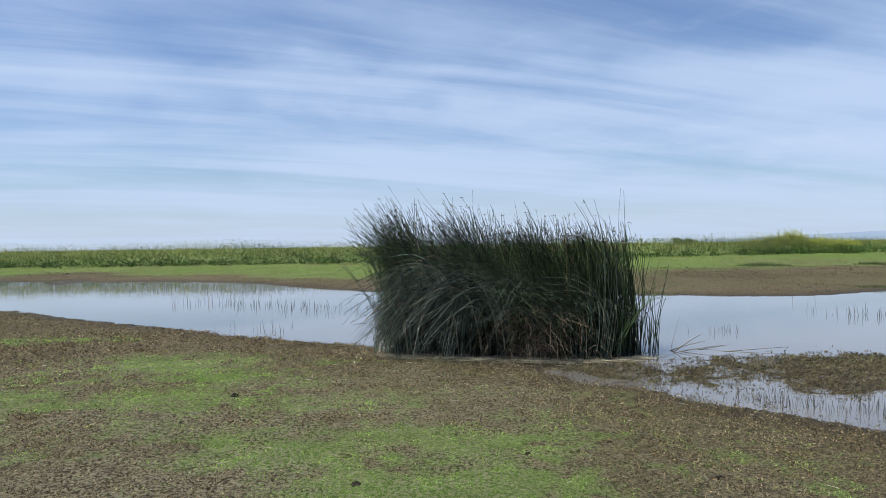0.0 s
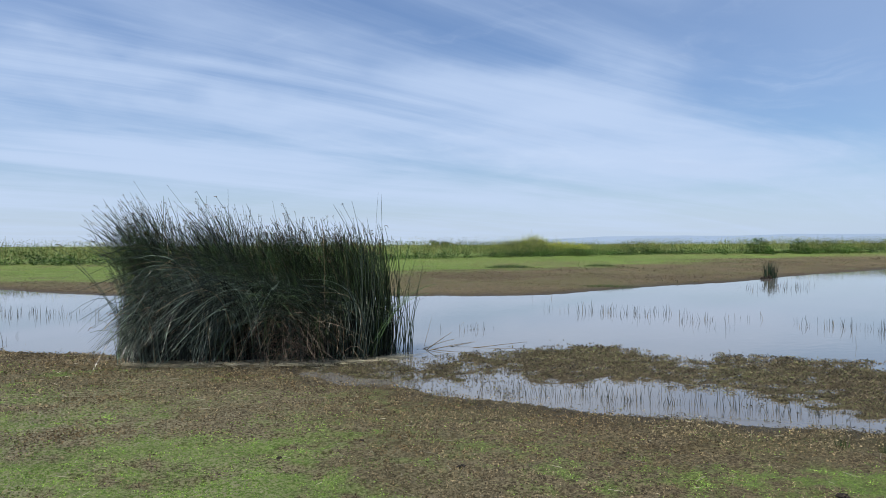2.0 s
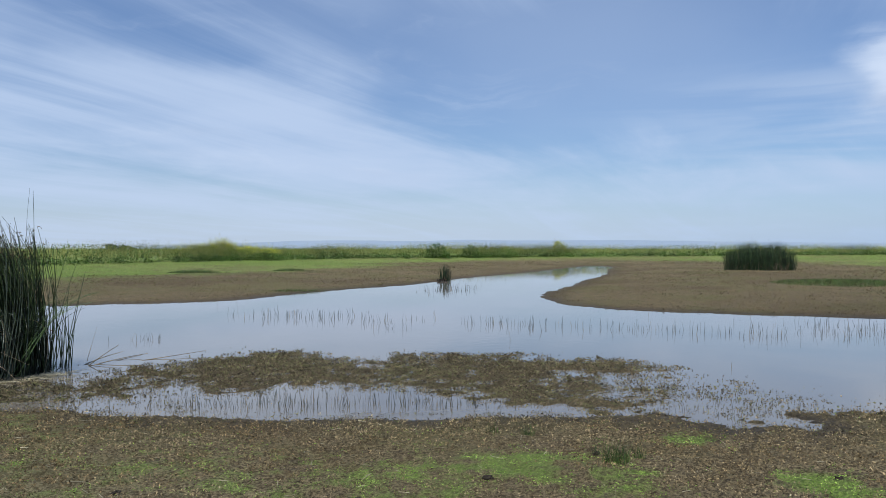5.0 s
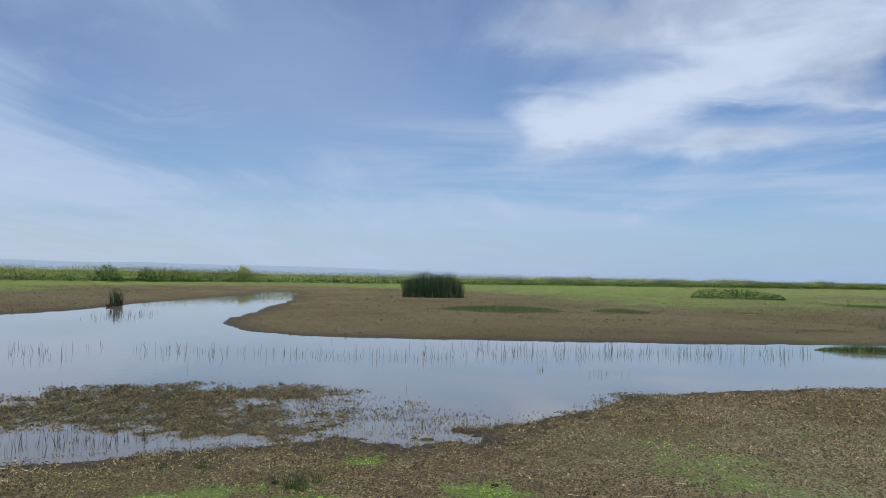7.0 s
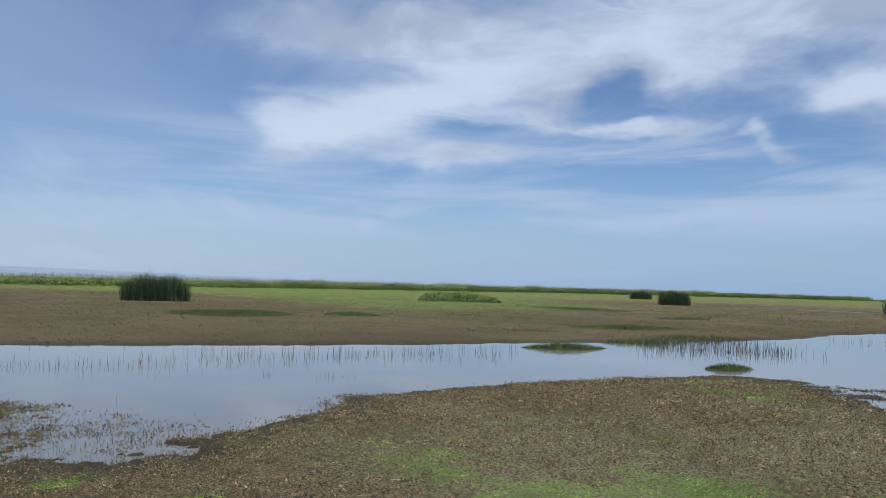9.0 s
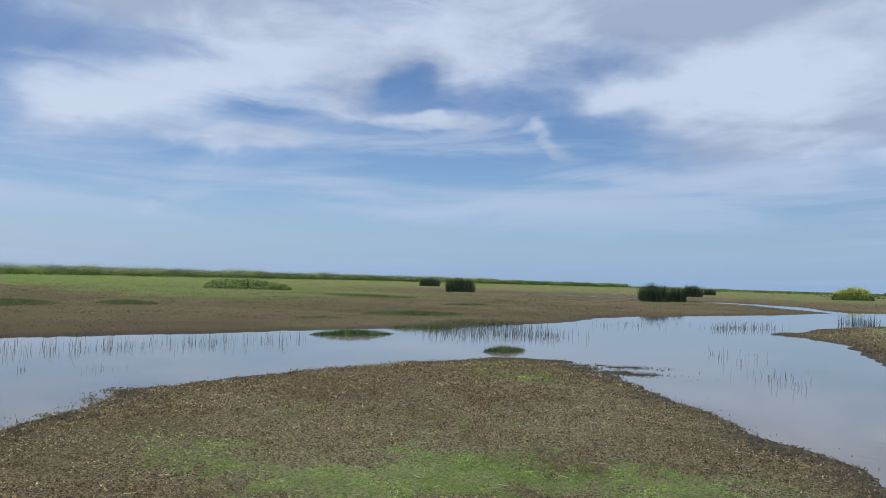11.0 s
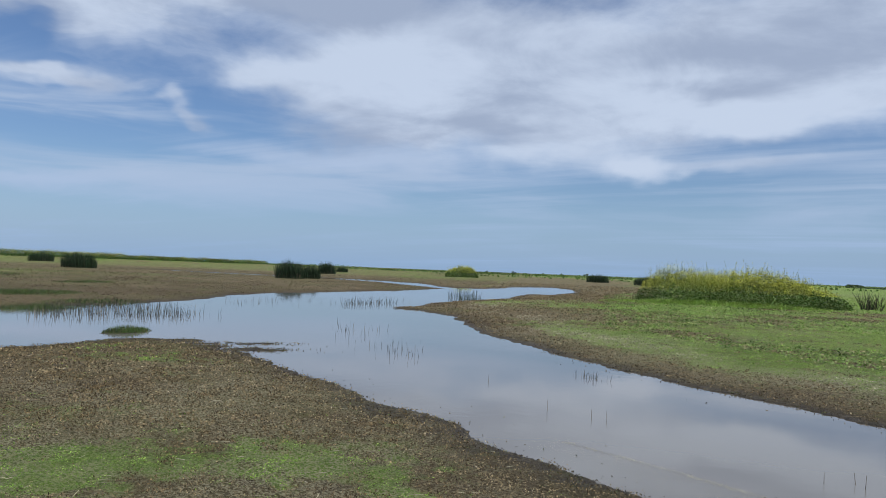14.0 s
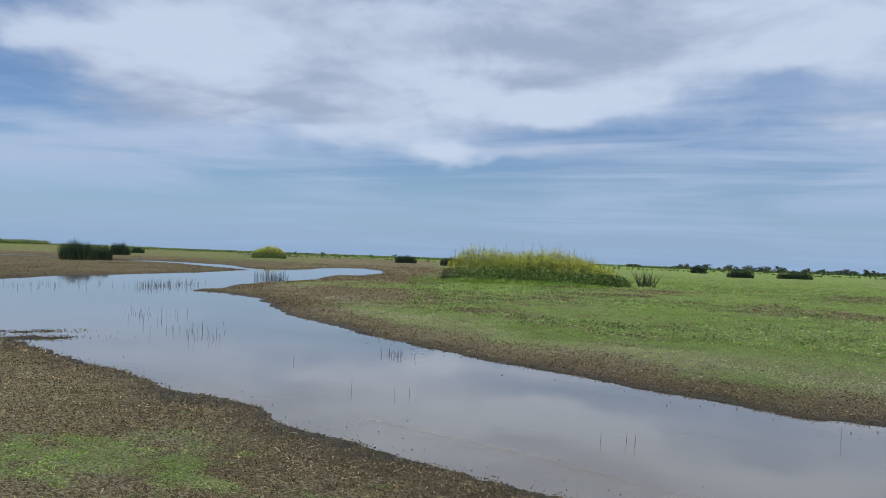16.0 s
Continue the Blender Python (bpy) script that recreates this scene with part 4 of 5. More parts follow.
# stalks standing in the water: from x, y to x, y, band, number, height
STALKS = [(12.1, 16.2, 13.0, 14.0, 0.8, 80, 0.26), (12.2, 13.1, 14.6, 12.4, 0.5, 26, 0.24), (13.9, 11.1, 16.0, 5.0, 0.55, 120, 0.24), (16.0, 5.0, 18.9, 1.2, 0.6, 100, 0.25),
          (18.4, 5.2, 19.5, 0.0, 1.0, 120, 0.27), (19.5, 0.0, 21.5, -3.2, 0.9, 90, 0.30), (24.0, -8.2, 23.0, -12.0, 1.1, 420, 0.34), (26.0, -8.5, 28.0, -13.5, 0.9, 220, 0.30),
          (27.8, -22.0, 28.5, -26.0, 0.6, 130, 0.36), (28.5, -17.5, 30.5, -21.0, 1.8, 40, 0.25), (-4.3, 25.2, 0.4, 20.6, 1.0, 150, 0.26), (-2.2, 17.0, -1.0, 16.0, 0.6, 18, 0.25), (-9, 36, -3, 31, 1.5, 60, 0.3),
          (6.8, 13.8, 7.7, 13.6, 0.22, 22, 0.16), (11.0, -10.7, 13.2, -11.6, 0.5, 22, 0.22), (18.8, -15.1, 14, -12, 0.8, 26, 0.22), (7.0, -11.3, 7.6, -11.35, 0.13, 34, 0.13),
          (4.4, 7.85, 5.6, 6.5, 0.22, 150, 0.15), (5.6, 6.5, 6.9, 4.85, 0.25, 150, 0.15), (4.6, 8.6, 7.2, 5.6, 0.5, 120, 0.10), (7.6, 3.6, 9.0, 2.6, 0.5, 90, 0.06), (4.0, 8.8, 4.8, 10.5, 0.4, 60, 0.07), (14.7, 2.5, 14.8, 2.3, 0.2, 7, 0.17),
          (14.4, 1.5, 15.0, 0.9, 0.3, 10, 0.15), (11.6, 11.9, 12.2, 11.2, 0.2, 8, 0.2), (23.0, 20.0, 27.0, 21.5, 1.0, 60, 0.25)]


def stalk_field():
    sets, rows = [], []
    for x1, y1, x2, y2, band, n, tall in STALKS:
        s = rng.uniform(0, 1, n)
        x = x1 + (x2 - x1) * s + rng.normal(0, band, n) * 0.6
        y = y1 + (y2 - y1) * s + rng.normal(0, band, n) * 0.6
        L = tall * rng.uniform(0.25, 1.0, n)
        rows.append(np.column_stack([x, y, L]))
    r = np.vstack(rows)
    n = len(r)
    root = np.column_stack([r[:, :2], np.full(n, -0.03)])
    p = stem_points(root, r[:, 2] + 0.03, rng.normal(0, 0.12, (n, 2)), np.column_stack([rng.normal(0, 0.08, (n, 2)), np.zeros(n)]), 3)
    dist = np.hypot(r[:, 0], r[:, 1])
    v, q = tubes(p, (0.0021 + 0.00016 * dist) * rng.uniform(0.5, 1.2, n), 0.4)
    tagged(mesh_object("water_stalks", v, [q], M_STALK), "sparse thin reed stalks standing in shallow water", "reeds", kind="stuff")


stalk_field()
for x, y, L, lean in [(11.3, 3.9, 0.10, (0.05, 0)), (11.9, 8.3, 0.18, (-0.1, 0)), (5.9, -8.2, 0.14, (0, 0)), (5.3, -8.3, 0.11, (0.05, 0.05)), (5.15, -8.4, 0.10, (0.0, 0.1)), (2.4, -7.5, 0.10, (0, 0)),
                      (2.2, -7.7, 0.10, (0.1, 0)), (2.1, -7.6, 0.12, (-0.05, 0)), (0.4, -9.1, 0.16, (0, 0.05)), (8.0, -9.5, 0.10, (0, 0)), (13.9, 21.4, 0.42, (0, 0)), (14.5, 21.2, 0.52, (0.12, 0)),
                      (19.1, 8.9, 0.22, (0, 0)), (5.5, 11.9, 0.55, (0.4, 0.2))]:
    water_stem(x, y, L, lean, (0, 0, 0), "single dark reed stalk standing in the water", 0.004)


# low grass on islets and flats: x, y, half length, half width, turn, number, height
def grass_patch(name, x, y, rx, ry, turn_deg, n, tall, mat, label, category="grass", kind="stuff"):
    a, b = disc(n, 0.55)
    c, s = math.cos(radians(turn_deg)), math.sin(radians(turn_deg))
    gx_, gy_ = x + a * rx * c - b * ry * s, y + a * rx * s + b * ry * c
    root = np.column_stack([gx_, gy_, ground_at(gx_, gy_) - 0.02])
    dist = math.hypot(x, y)
    p = stem_points(root, tall * rng.uniform(0.4, 1.15, n) * (1.1 - 0.75 * (a * a + b * b)), rng.normal(0, 0.3, (n, 2)), np.column_stack([rng.normal(0, 0.25, (n, 2)), np.full(n, -0.12)]), 4)
    v, q = blades(p, (0.004 + 0.00045 * dist) * rng.uniform(0.7, 1.3, n))
    return tagged(mesh_object(name, v, [q], mat), label, category, kind=kind)


grass_patch("islet_grass", 23.2, -5.1, 0.75, 1.30, 15, 2400, 0.24, M_SEDGE, "short green sedge on a low islet in the water")
grass_patch("islet_grass", 17.9, -7.95, 0.42, 0.68, 25, 1500, 0.20, M_SEDGE, "short green sedge on a small islet in the water")
for x, y, rx, ry, tn, n, h in [(38.6, 8.5, 4.4, 3.2, 10, 8000, 0.21), (40.8, 2.6, 2.6, 1.5, 10, 3000, 0.20), (26.8, 44.3, 1.7, 1.4, -30, 1200, 0.28), (33.7, 43.2, 1.2, 1.0, -30, 700, 0.25),
                           (66, -15.5, 7.0, 3.8, 10, 2600, 0.22), (34.0, -10.3, 1.6, 3.0, 25, 3200, 0.22), (47.5, -18.0, 1.2, 2.2, 25, 1100, 0.20), (19.3, 23.9, 1.5, 0.5, -20, 600, 0.15),
                           (26.2, -8.8, 0.9, 2.0, 20, 2600, 0.30), (25.0, -11.6, 0.6, 1.7, 20, 900, 0.30), (29.0, -11.5, 1.2, 2.2, 15, 900, 0.22), (30.0, -5.2, 0.7, 1.2, 15, 500, 0.14)]:
    grass_patch("sedge_patch", x, y, rx, ry, tn, n, h, M_SEDGE, "dark green sedge patch on the brown flats")

grass_patch("thicket_grass", 19.9, -43.8, 6.8, 1.9, 202, 8000, 0.40, M_HERB, "fresh green grass at the foot of the mustard")
# tufts by the shore
for x, y, r, n, h in [(5.52, 2.72, 0.11, 150, 0.17), (5.92, 3.82, 0.06, 55, 0.12), (5.78, 4.12, 0.06, 35, 0.11), (5.72, 2.62, 0.05, 30, 0.12), (5.62, 2.95, 0.05, 25, 0.10)]:
    t_ = thing("grass_tuft", x, y, float(ground_at(x, y)[0]), "small upright green grass tuft on brown mat", "grass tuft", "grass tufts on the bank")
    a, b = disc(n)
    p = stem_points(np.column_stack([a * r, b * r, np.full(n, -0.01)]), h * rng.uniform(0.5, 1.1, n), rng.normal(0, 0.22, (n, 2)), np.column_stack([rng.normal(0, 0.15, (n, 2)), np.full(n, -0.05)]), 4)
    part("blade_mass", blades(p, rng.uniform(0.004, 0.008, n)), M_SEDGE, t_)

# dark clods on the bank
for x, y, s in [(4.5, 3.2, 0.030), (6.2, 1.3, 0.032), (5.62, 2.95, 0.022), (-1.12, 8.4, 0.036), (2.6, 4.9, 0.024), (2.2, 5.95, 0.018), (1.44, 5.68, 0.016), (0.1, 5.15, 0.028), (3.6, 3.6, 0.020)]:
    c = thing("mud_clod", x, y, float(ground_at(x, y)[0]), "small dark clod of mud and dead plants on the bank", "clod", "clods on the bank")
    bm = bmesh.new()
    bmesh.ops.create_icosphere(bm, subdivisions=3, radius=s)
    for vv in bm.verts:
        k_ = 1 + 0.8 * (noise.noise(vv.co * (1.6 / s) + Vector((x, y, 0)) * 9) + 0.5 * noise.noise(vv.co * (4.5 / s)))
        vv.co = Vector((vv.co.x * k_ * 1.2, vv.co.y * k_, max(vv.co.z * k_ * 0.7 + s * 0.3, -0.02)))
    me = bpy.data.meshes.new("lump")
    bm.to_mesh(me)
    bm.free()
    me.materials.append(M_CLOD)
    lump = new("lump", me)
    lump.parent = c


# litter and low herbs over the near ground
def scatter(n, lo, hi, power, a_lo=-30.0, a_hi=190.0):
    r = (lo ** power + rng.uniform(0, 1, n) * (hi ** power - lo ** power)) ** (1 / power)
    a = np.radians(rng.uniform(a_lo, a_hi, n))
    return r * np.sin(a), r * np.cos(a)


def near_cover():
    x, y = scatter(620000, 3.5, 16.5, 0.85, -26, 184)
    x2, y2 = scatter(40000, 16.0, 34.0, 0.8, -26, 6)
    x, y = np.concatenate([x, x2]), np.concatenate([y, y2])
    # half of the bits are gathered in small tussocks
    n = len(x)
    tuft = np.zeros(n)
    tx, ty = scatter(26000, 3.5, 16.5, 0.85, -26, 184)
    of = rng.integers(0, len(tx), n // 2)
    spread = 0.045 * np.clip(np.hypot(tx, ty) / 7, 0.7, 1.6)[of]
    ox, oy = rng.normal(0, 1, n // 2), rng.normal(0, 1, n // 2)
    x[:n // 2], y[:n // 2] = tx[of] + ox * spread, ty[of] + oy * spread
    tuft[:n // 2] = np.exp(-(ox ** 2 + oy ** 2) / 2) * rng.uniform(0.3, 1.0, len(tx))[of]
    sd_ = shore_distance(x, y)
    z = height(x, y, sd_)
    g = greenness(x, y, *sd_) + (fbm(x, y, 6.0, 3, 80) - 0.5) * 0.35
    r = np.hypot(x, y)
    ok = (z > 0.006 + 0.022 * rng.uniform(0, 1, n) ** 0.5) & (sd_[1] < -0.25) & (y > -9)
    dice = rng.uniform(0, 1, n)
    grn = ok & (g + rng.normal(0, 0.13, n) > 0.47) & (dice < 0.92)
    heap = fbm(x, y, 1.6, 4, 81)
    dry = ok & ~grn & (dice < np.clip(2.4 * heap - 0.25, 0.45, 0.95)) & (rng.uniform(0, 1, n) > np.clip(2.0 * (g - 0.25), 0, 0.5))
    lift_ = np.clip(heap - 0.4, 0, 0.4) * 0.12
    c = np.column_stack([x, y, z + rng.uniform(0.0, 1.0, n) * (0.012 + lift_ + 0.050 * tuft * ~grn)])
    size = np.clip((r / 7) ** 0.75, 0.7, 1.8)
    d, s = c[dry], size[dry]
    v, q = leaves(d, rng.uniform(0.010, 0.030, len(d)) * s, rng.uniform(0.006, 0.015, len(d)) * s, 0.40, 0.7, 0.9)
    tagged(mesh_object("dead_plant_litter", v, [q], M_LITTER), "mat of dead brown and tan plant litter", "plant litter", kind="stuff")
    d, s = c[grn], size[grn]
    v, q = leaves(d, rng.uniform(0.009, 0.024, len(d)) * s, rng.uniform(0.006, 0.013, len(d)) * s, 0.15, 0.35, 0.35)
    tagged(mesh_object("low_green_herbs", v, [q], M_HERB), "low bright green herbs covering the bank", "herbs", kind="stuff")
    # short upright dead stubs
    pick = dry & (rng.uniform(0, 1, n) < 0.05)
    b = np.column_stack([x, y, z])[pick]
    k = len(b)
    p = stem_points(b, rng.uniform(0.02, 0.08, k), rng.normal(0, 0.5, (k, 2)), np.column_stack([rng.normal(0, 0.3, (k, 2)), np.zeros(k)]), 3)
    v, q = blades(p, rng.uniform(0.003, 0.006, k) * size[pick])
    tagged(mesh_object("dead_stubs", v, [q], M_LITTER), "short dead brown stubs sticking out of the mat", "plant litter", kind="stuff")
    # pale broken straws and a few larger dead bits lying on the mat
    pick = ok & (rng.uniform(0, 1, n) < 0.003)
    b = np.column_stack([x, y, z + 0.025])[pick]
    k = len(b)
    way = rng.uniform(0, 2 * math.pi, k)
    step = np.column_stack([np.cos(way), np.sin(way), rng.normal(0.05, 0.12, k)]) * rng.uniform(0.03, 0.11, (k, 1))
    v, q = tubes(b[:, None, :] + step[:, None, :] * np.linspace(0, 1, 3)[None, :, None], rng.uniform(0.0018, 0.0042, k) * size[pick], 0.6)
    tagged(mesh_object("broken_straws", v, [q], M_PALE), "pale broken straws lying on the brown mat", "plant litter", kind="stuff")
    # wet crumbs of weed along the water's edge, on the mud islet and in the shallows
    x, y = scatter(380000, 4.5, 17.5, 0.9, -26, 184)
    m = 190000
    x, y = np.concatenate([x, rng.uniform(3.0, 12.5, m)]), np.concatenate([y, rng.uniform(0.6, 11.5, m)])
    sd_ = shore_distance(x, y)
    z = height(x, y, sd_)
    d, isl = sd_
    rag = fbm(x, y, 2.6, 4, 90)
    dice = rng.uniform(0, 1, len(x))
    near = np.exp(-np.abs(z - 0.012) / 0.016)
    on_islet = isl > -0.35
    shal = (z > -0.05) & (z < 0.01) & (x > 2) & (x < 13) & (y > 0) & (y < 12)
    pick = ((dice < 0.8 * near * np.clip(3.2 * rag - 0.9, 0.1, 1)) | (on_islet & (z > -0.008) & (dice < 0.85)) | (on_islet & (z > -0.03) & (dice < 0.30)) | (shal & (rag > 0.50) & (dice < 0.40)) | (shal & (dice < 0.07))
            | ((d < 0) & (d > -1.1) & (y < -4) & (x < 9) & (dice < 0.004)) | ((d < 0) & (d > -0.5) & (dice < 0.012))) & (z > -0.2)
    zz = np.maximum(z, -0.004) + rng.uniform(0, 1, len(x)) * np.where(on_islet & (z > -0.01), 0.034, 0.016)
    c = np.column_stack([x, y, zz])[pick]
    s = np.clip((np.hypot(x, y)[pick] / 8) ** 0.7, 0.8, 1.7)
    v, q = leaves(c, rng.uniform(0.012, 0.040, len(c)) * s, rng.uniform(0.005, 0.013, len(c)) * s, 0.7)
    tagged(mesh_object("wet_weed_crumbs", v, [q], M_CRUMB), "dark wet weed crumbs along the waterline", "weeds", kind="stuff")
    # a thin pale film of scum drifted together on the near channel
    k = 7000
    u = rng.uniform(0, 1, k)
    fx = np.interp(u, [0, 0.3, 0.6, 0.8, 1], [4.8, 3.65, 2.6, 1.9, 0.6]) + rng.normal(0, 0.05, k)
    fy = np.interp(u, [0, 0.3, 0.6, 0.8, 1], [-6.95, -6.80, -6.62, -6.42, -6.2]) + rng.normal(0, 0.03, k) + np.abs(rng.normal(0, 0.30, k)) * (rng.uniform(0, 1, k) < 0.6)
    v, q = leaves(np.column_stack([fx, fy, np.full(k, 0.004)]), rng.uniform(0.004, 0.014, k), rng.uniform(0.002, 0.005, k), 0.0, 0.03, 0.03)
    tagged(mesh_object("water_scum", v, [q], M_PALE), "thin pale scum drifted in a line on the water", "scum", kind="stuff")


near_cover()


def meadow_cover():
    """Taller growth on the bank beyond the channel and the green flats."""
    x, y = scatter(300000, 10.0, 120.0, 0.4, 118, 186)
    sd_ = shore_distance(x, y)
    z = height(x, y, sd_)
    g = greenness(x, y, *sd_) + (fbm(x, y, 1.2, 3, 85) - 0.5) * 0.7
    r = np.hypot(x, y)
    ok = (z > 0.02) & right_bank(x, y) & (rng.uniform(0, 1, len(x)) < 1.15 - np.clip((r - 40) / 80, 0, 1))
    pick = ok & (g > 0.5)
    c = np.column_stack([x, y, z + rng.uniform(0, 0.05, len(x))])[pick]
    s = (r[pick] / 12) ** 0.8
    v, q = leaves(c, rng.uniform(0.014, 0.034, len(c)) * s, rng.uniform(0.007, 0.016, len(c)) * s, 0.15, 0.35, 0.35)
    tagged(mesh_object("meadow_herbs", v, [q], M_HERB), "low green herbs on the bank beyond the channel", "herbs", kind="stuff")
    # broad-leaved plants further up the bank, each a rosette of darker leaves
    ex, ey = scatter(9000, 17.0, 75.0, 0.7, 148, 186)
    es = shore_distance(ex, ey)
    keep = right_bank(ex, ey) & (es[0] > 4.5) & (fbm(ex, ey, 0.12, 3, 66) > 0.44)
    ex, ey = ex[keep], ey[keep]
    k = 6
    er = np.repeat(np.hypot(ex, ey), k)
    bx, by = np.repeat(ex, k) + rng.normal(0, 0.10, len(er)), np.repeat(ey, k) + rng.normal(0, 0.10, len(er))
    c = np.column_stack([bx, by, ground_at(bx, by) + rng.uniform(0.01, 0.08, len(er))])
    v, q = leaves(c, rng.uniform(0.05, 0.11, len(er)) * (er / 30) ** 0.4, rng.uniform(0.035, 0.07, len(er)) * (er / 30) ** 0.4, 0.2, 0.4, 0.4)
    tagged(mesh_object("broad_leaved_weeds", v, [q], M_MEADOW), "low broad-leaved green weeds dotted over the bank", "weeds", kind="stuff")
    pick = ok & (g <= 0.5) & (sd_[0] > 0.1)
    c = np.column_stack([x, y, z + rng.uniform(0, 0.03, len(x))])[pick]
    s = (r[pick] / 12) ** 0.8
    v, q = leaves(c, rng.uniform(0.018, 0.055, len(c)) * s, rng.uniform(0.008, 0.017, len(c)) * s, 0.35, 0.6, 0.8)
    tagged(mesh_object("dry_bank_litter", v, [q], M_LITTER), "dry tan litter along the far channel bank", "plant litter", kind="stuff")


def pale_leaves():
    x, y = scatter(90000, 10.0, 38.0, 0.7, 128, 184)
    sd_ = shore_distance(x, y)
    z = height(x, y, sd_)
    pick = right_bank(x, y) & (rng.uniform(0, 1, len(x)) < (np.exp(-((sd_[0] - 2.7 - 0.8 * (fbm(x, y, 0.3, 3, 72) - 0.5)) / 0.55) ** 2) + 0.18 * np.exp(-((sd_[0] - 2.6) / 1.6) ** 2)) * np.clip(3 * fbm(x, y, 0.4, 3, 71) - 1.0, 0, 1))
    c = np.column_stack([x, y, z + 0.03])[pick]
    s = (np.hypot(x, y)[pick] / 12) ** 0.7
    v, q = leaves(c, rng.uniform(0.02, 0.04, len(c)) * s, rng.uniform(0.012, 0.024, len(c)) * s, 0.2, 0.4, 0.6)
    tagged(mesh_object("pale_dry_leaves", v, [q], M_PALE), "pale dry leaves strewn along the far bank", "dry leaves", kind="stuff")


meadow_cover()
pale_leaves()


def flats_cover():
    """Low dead and green bits on the flats across the water."""
    x, y = scatter(210000, 17.0, 150.0, 0.2, -25, 140)
    sd_ = shore_distance(x, y)
    z = height(x, y, sd_)
    g = greenness(x, y, *sd_) + (fbm(x, y, 0.25, 4, 86) - 0.5) * 0.9
    r = np.hypot(x, y)
    ok = (z > 0.03) & (sd_[1] < -0.3) & ~right_bank(x, y) & (rng.uniform(0, 1, len(x)) < 1.15 - np.clip((r - 50) / 100, 0, 1))
    dice = rng.uniform(0, 1, len(x))
    for name, mat, label, pick, L, Wd, up in (("flats_litter", M_FLATS, "low dead brown plants on the mud flats", ok & (g < 0.5) & (dice < 2.6 * fbm(x, y, 0.35, 3, 87) - 0.55), (0.025, 0.08), (0.010, 0.026), 0.4),
                                              ("flats_herbs", M_FLATHERB, "low green herbs on the flats", ok & (g >= 0.5) & (dice < 0.6), (0.02, 0.05), (0.010, 0.022), 0.3)):
        c = np.column_stack([x, y, z + rng.uniform(0, 0.03, len(x))])[pick]
        s = (r[pick] / 18) ** 0.75
        v, q = leaves(c, rng.uniform(*L, len(c)) * s, rng.uniform(*Wd, len(c)) * s, up, 0.4, 0.5)
        tagged(mesh_object(name, v, [q], mat), label, "plant litter" if mat is M_FLATS else "herbs", kind="stuff")


flats_cover()


# ---- levee growth, thickets and distance ----
def along(line, step):
    seg = np.diff(line, axis=0)
    ln = np.hypot(*seg.T)
    cum = np.concatenate([[0], np.cumsum(ln)])
    s = np.arange(0, cum[-1], step)
    return np.column_stack([np.interp(s, cum, line[:, 0]), np.interp(s, cum, line[:, 1])])


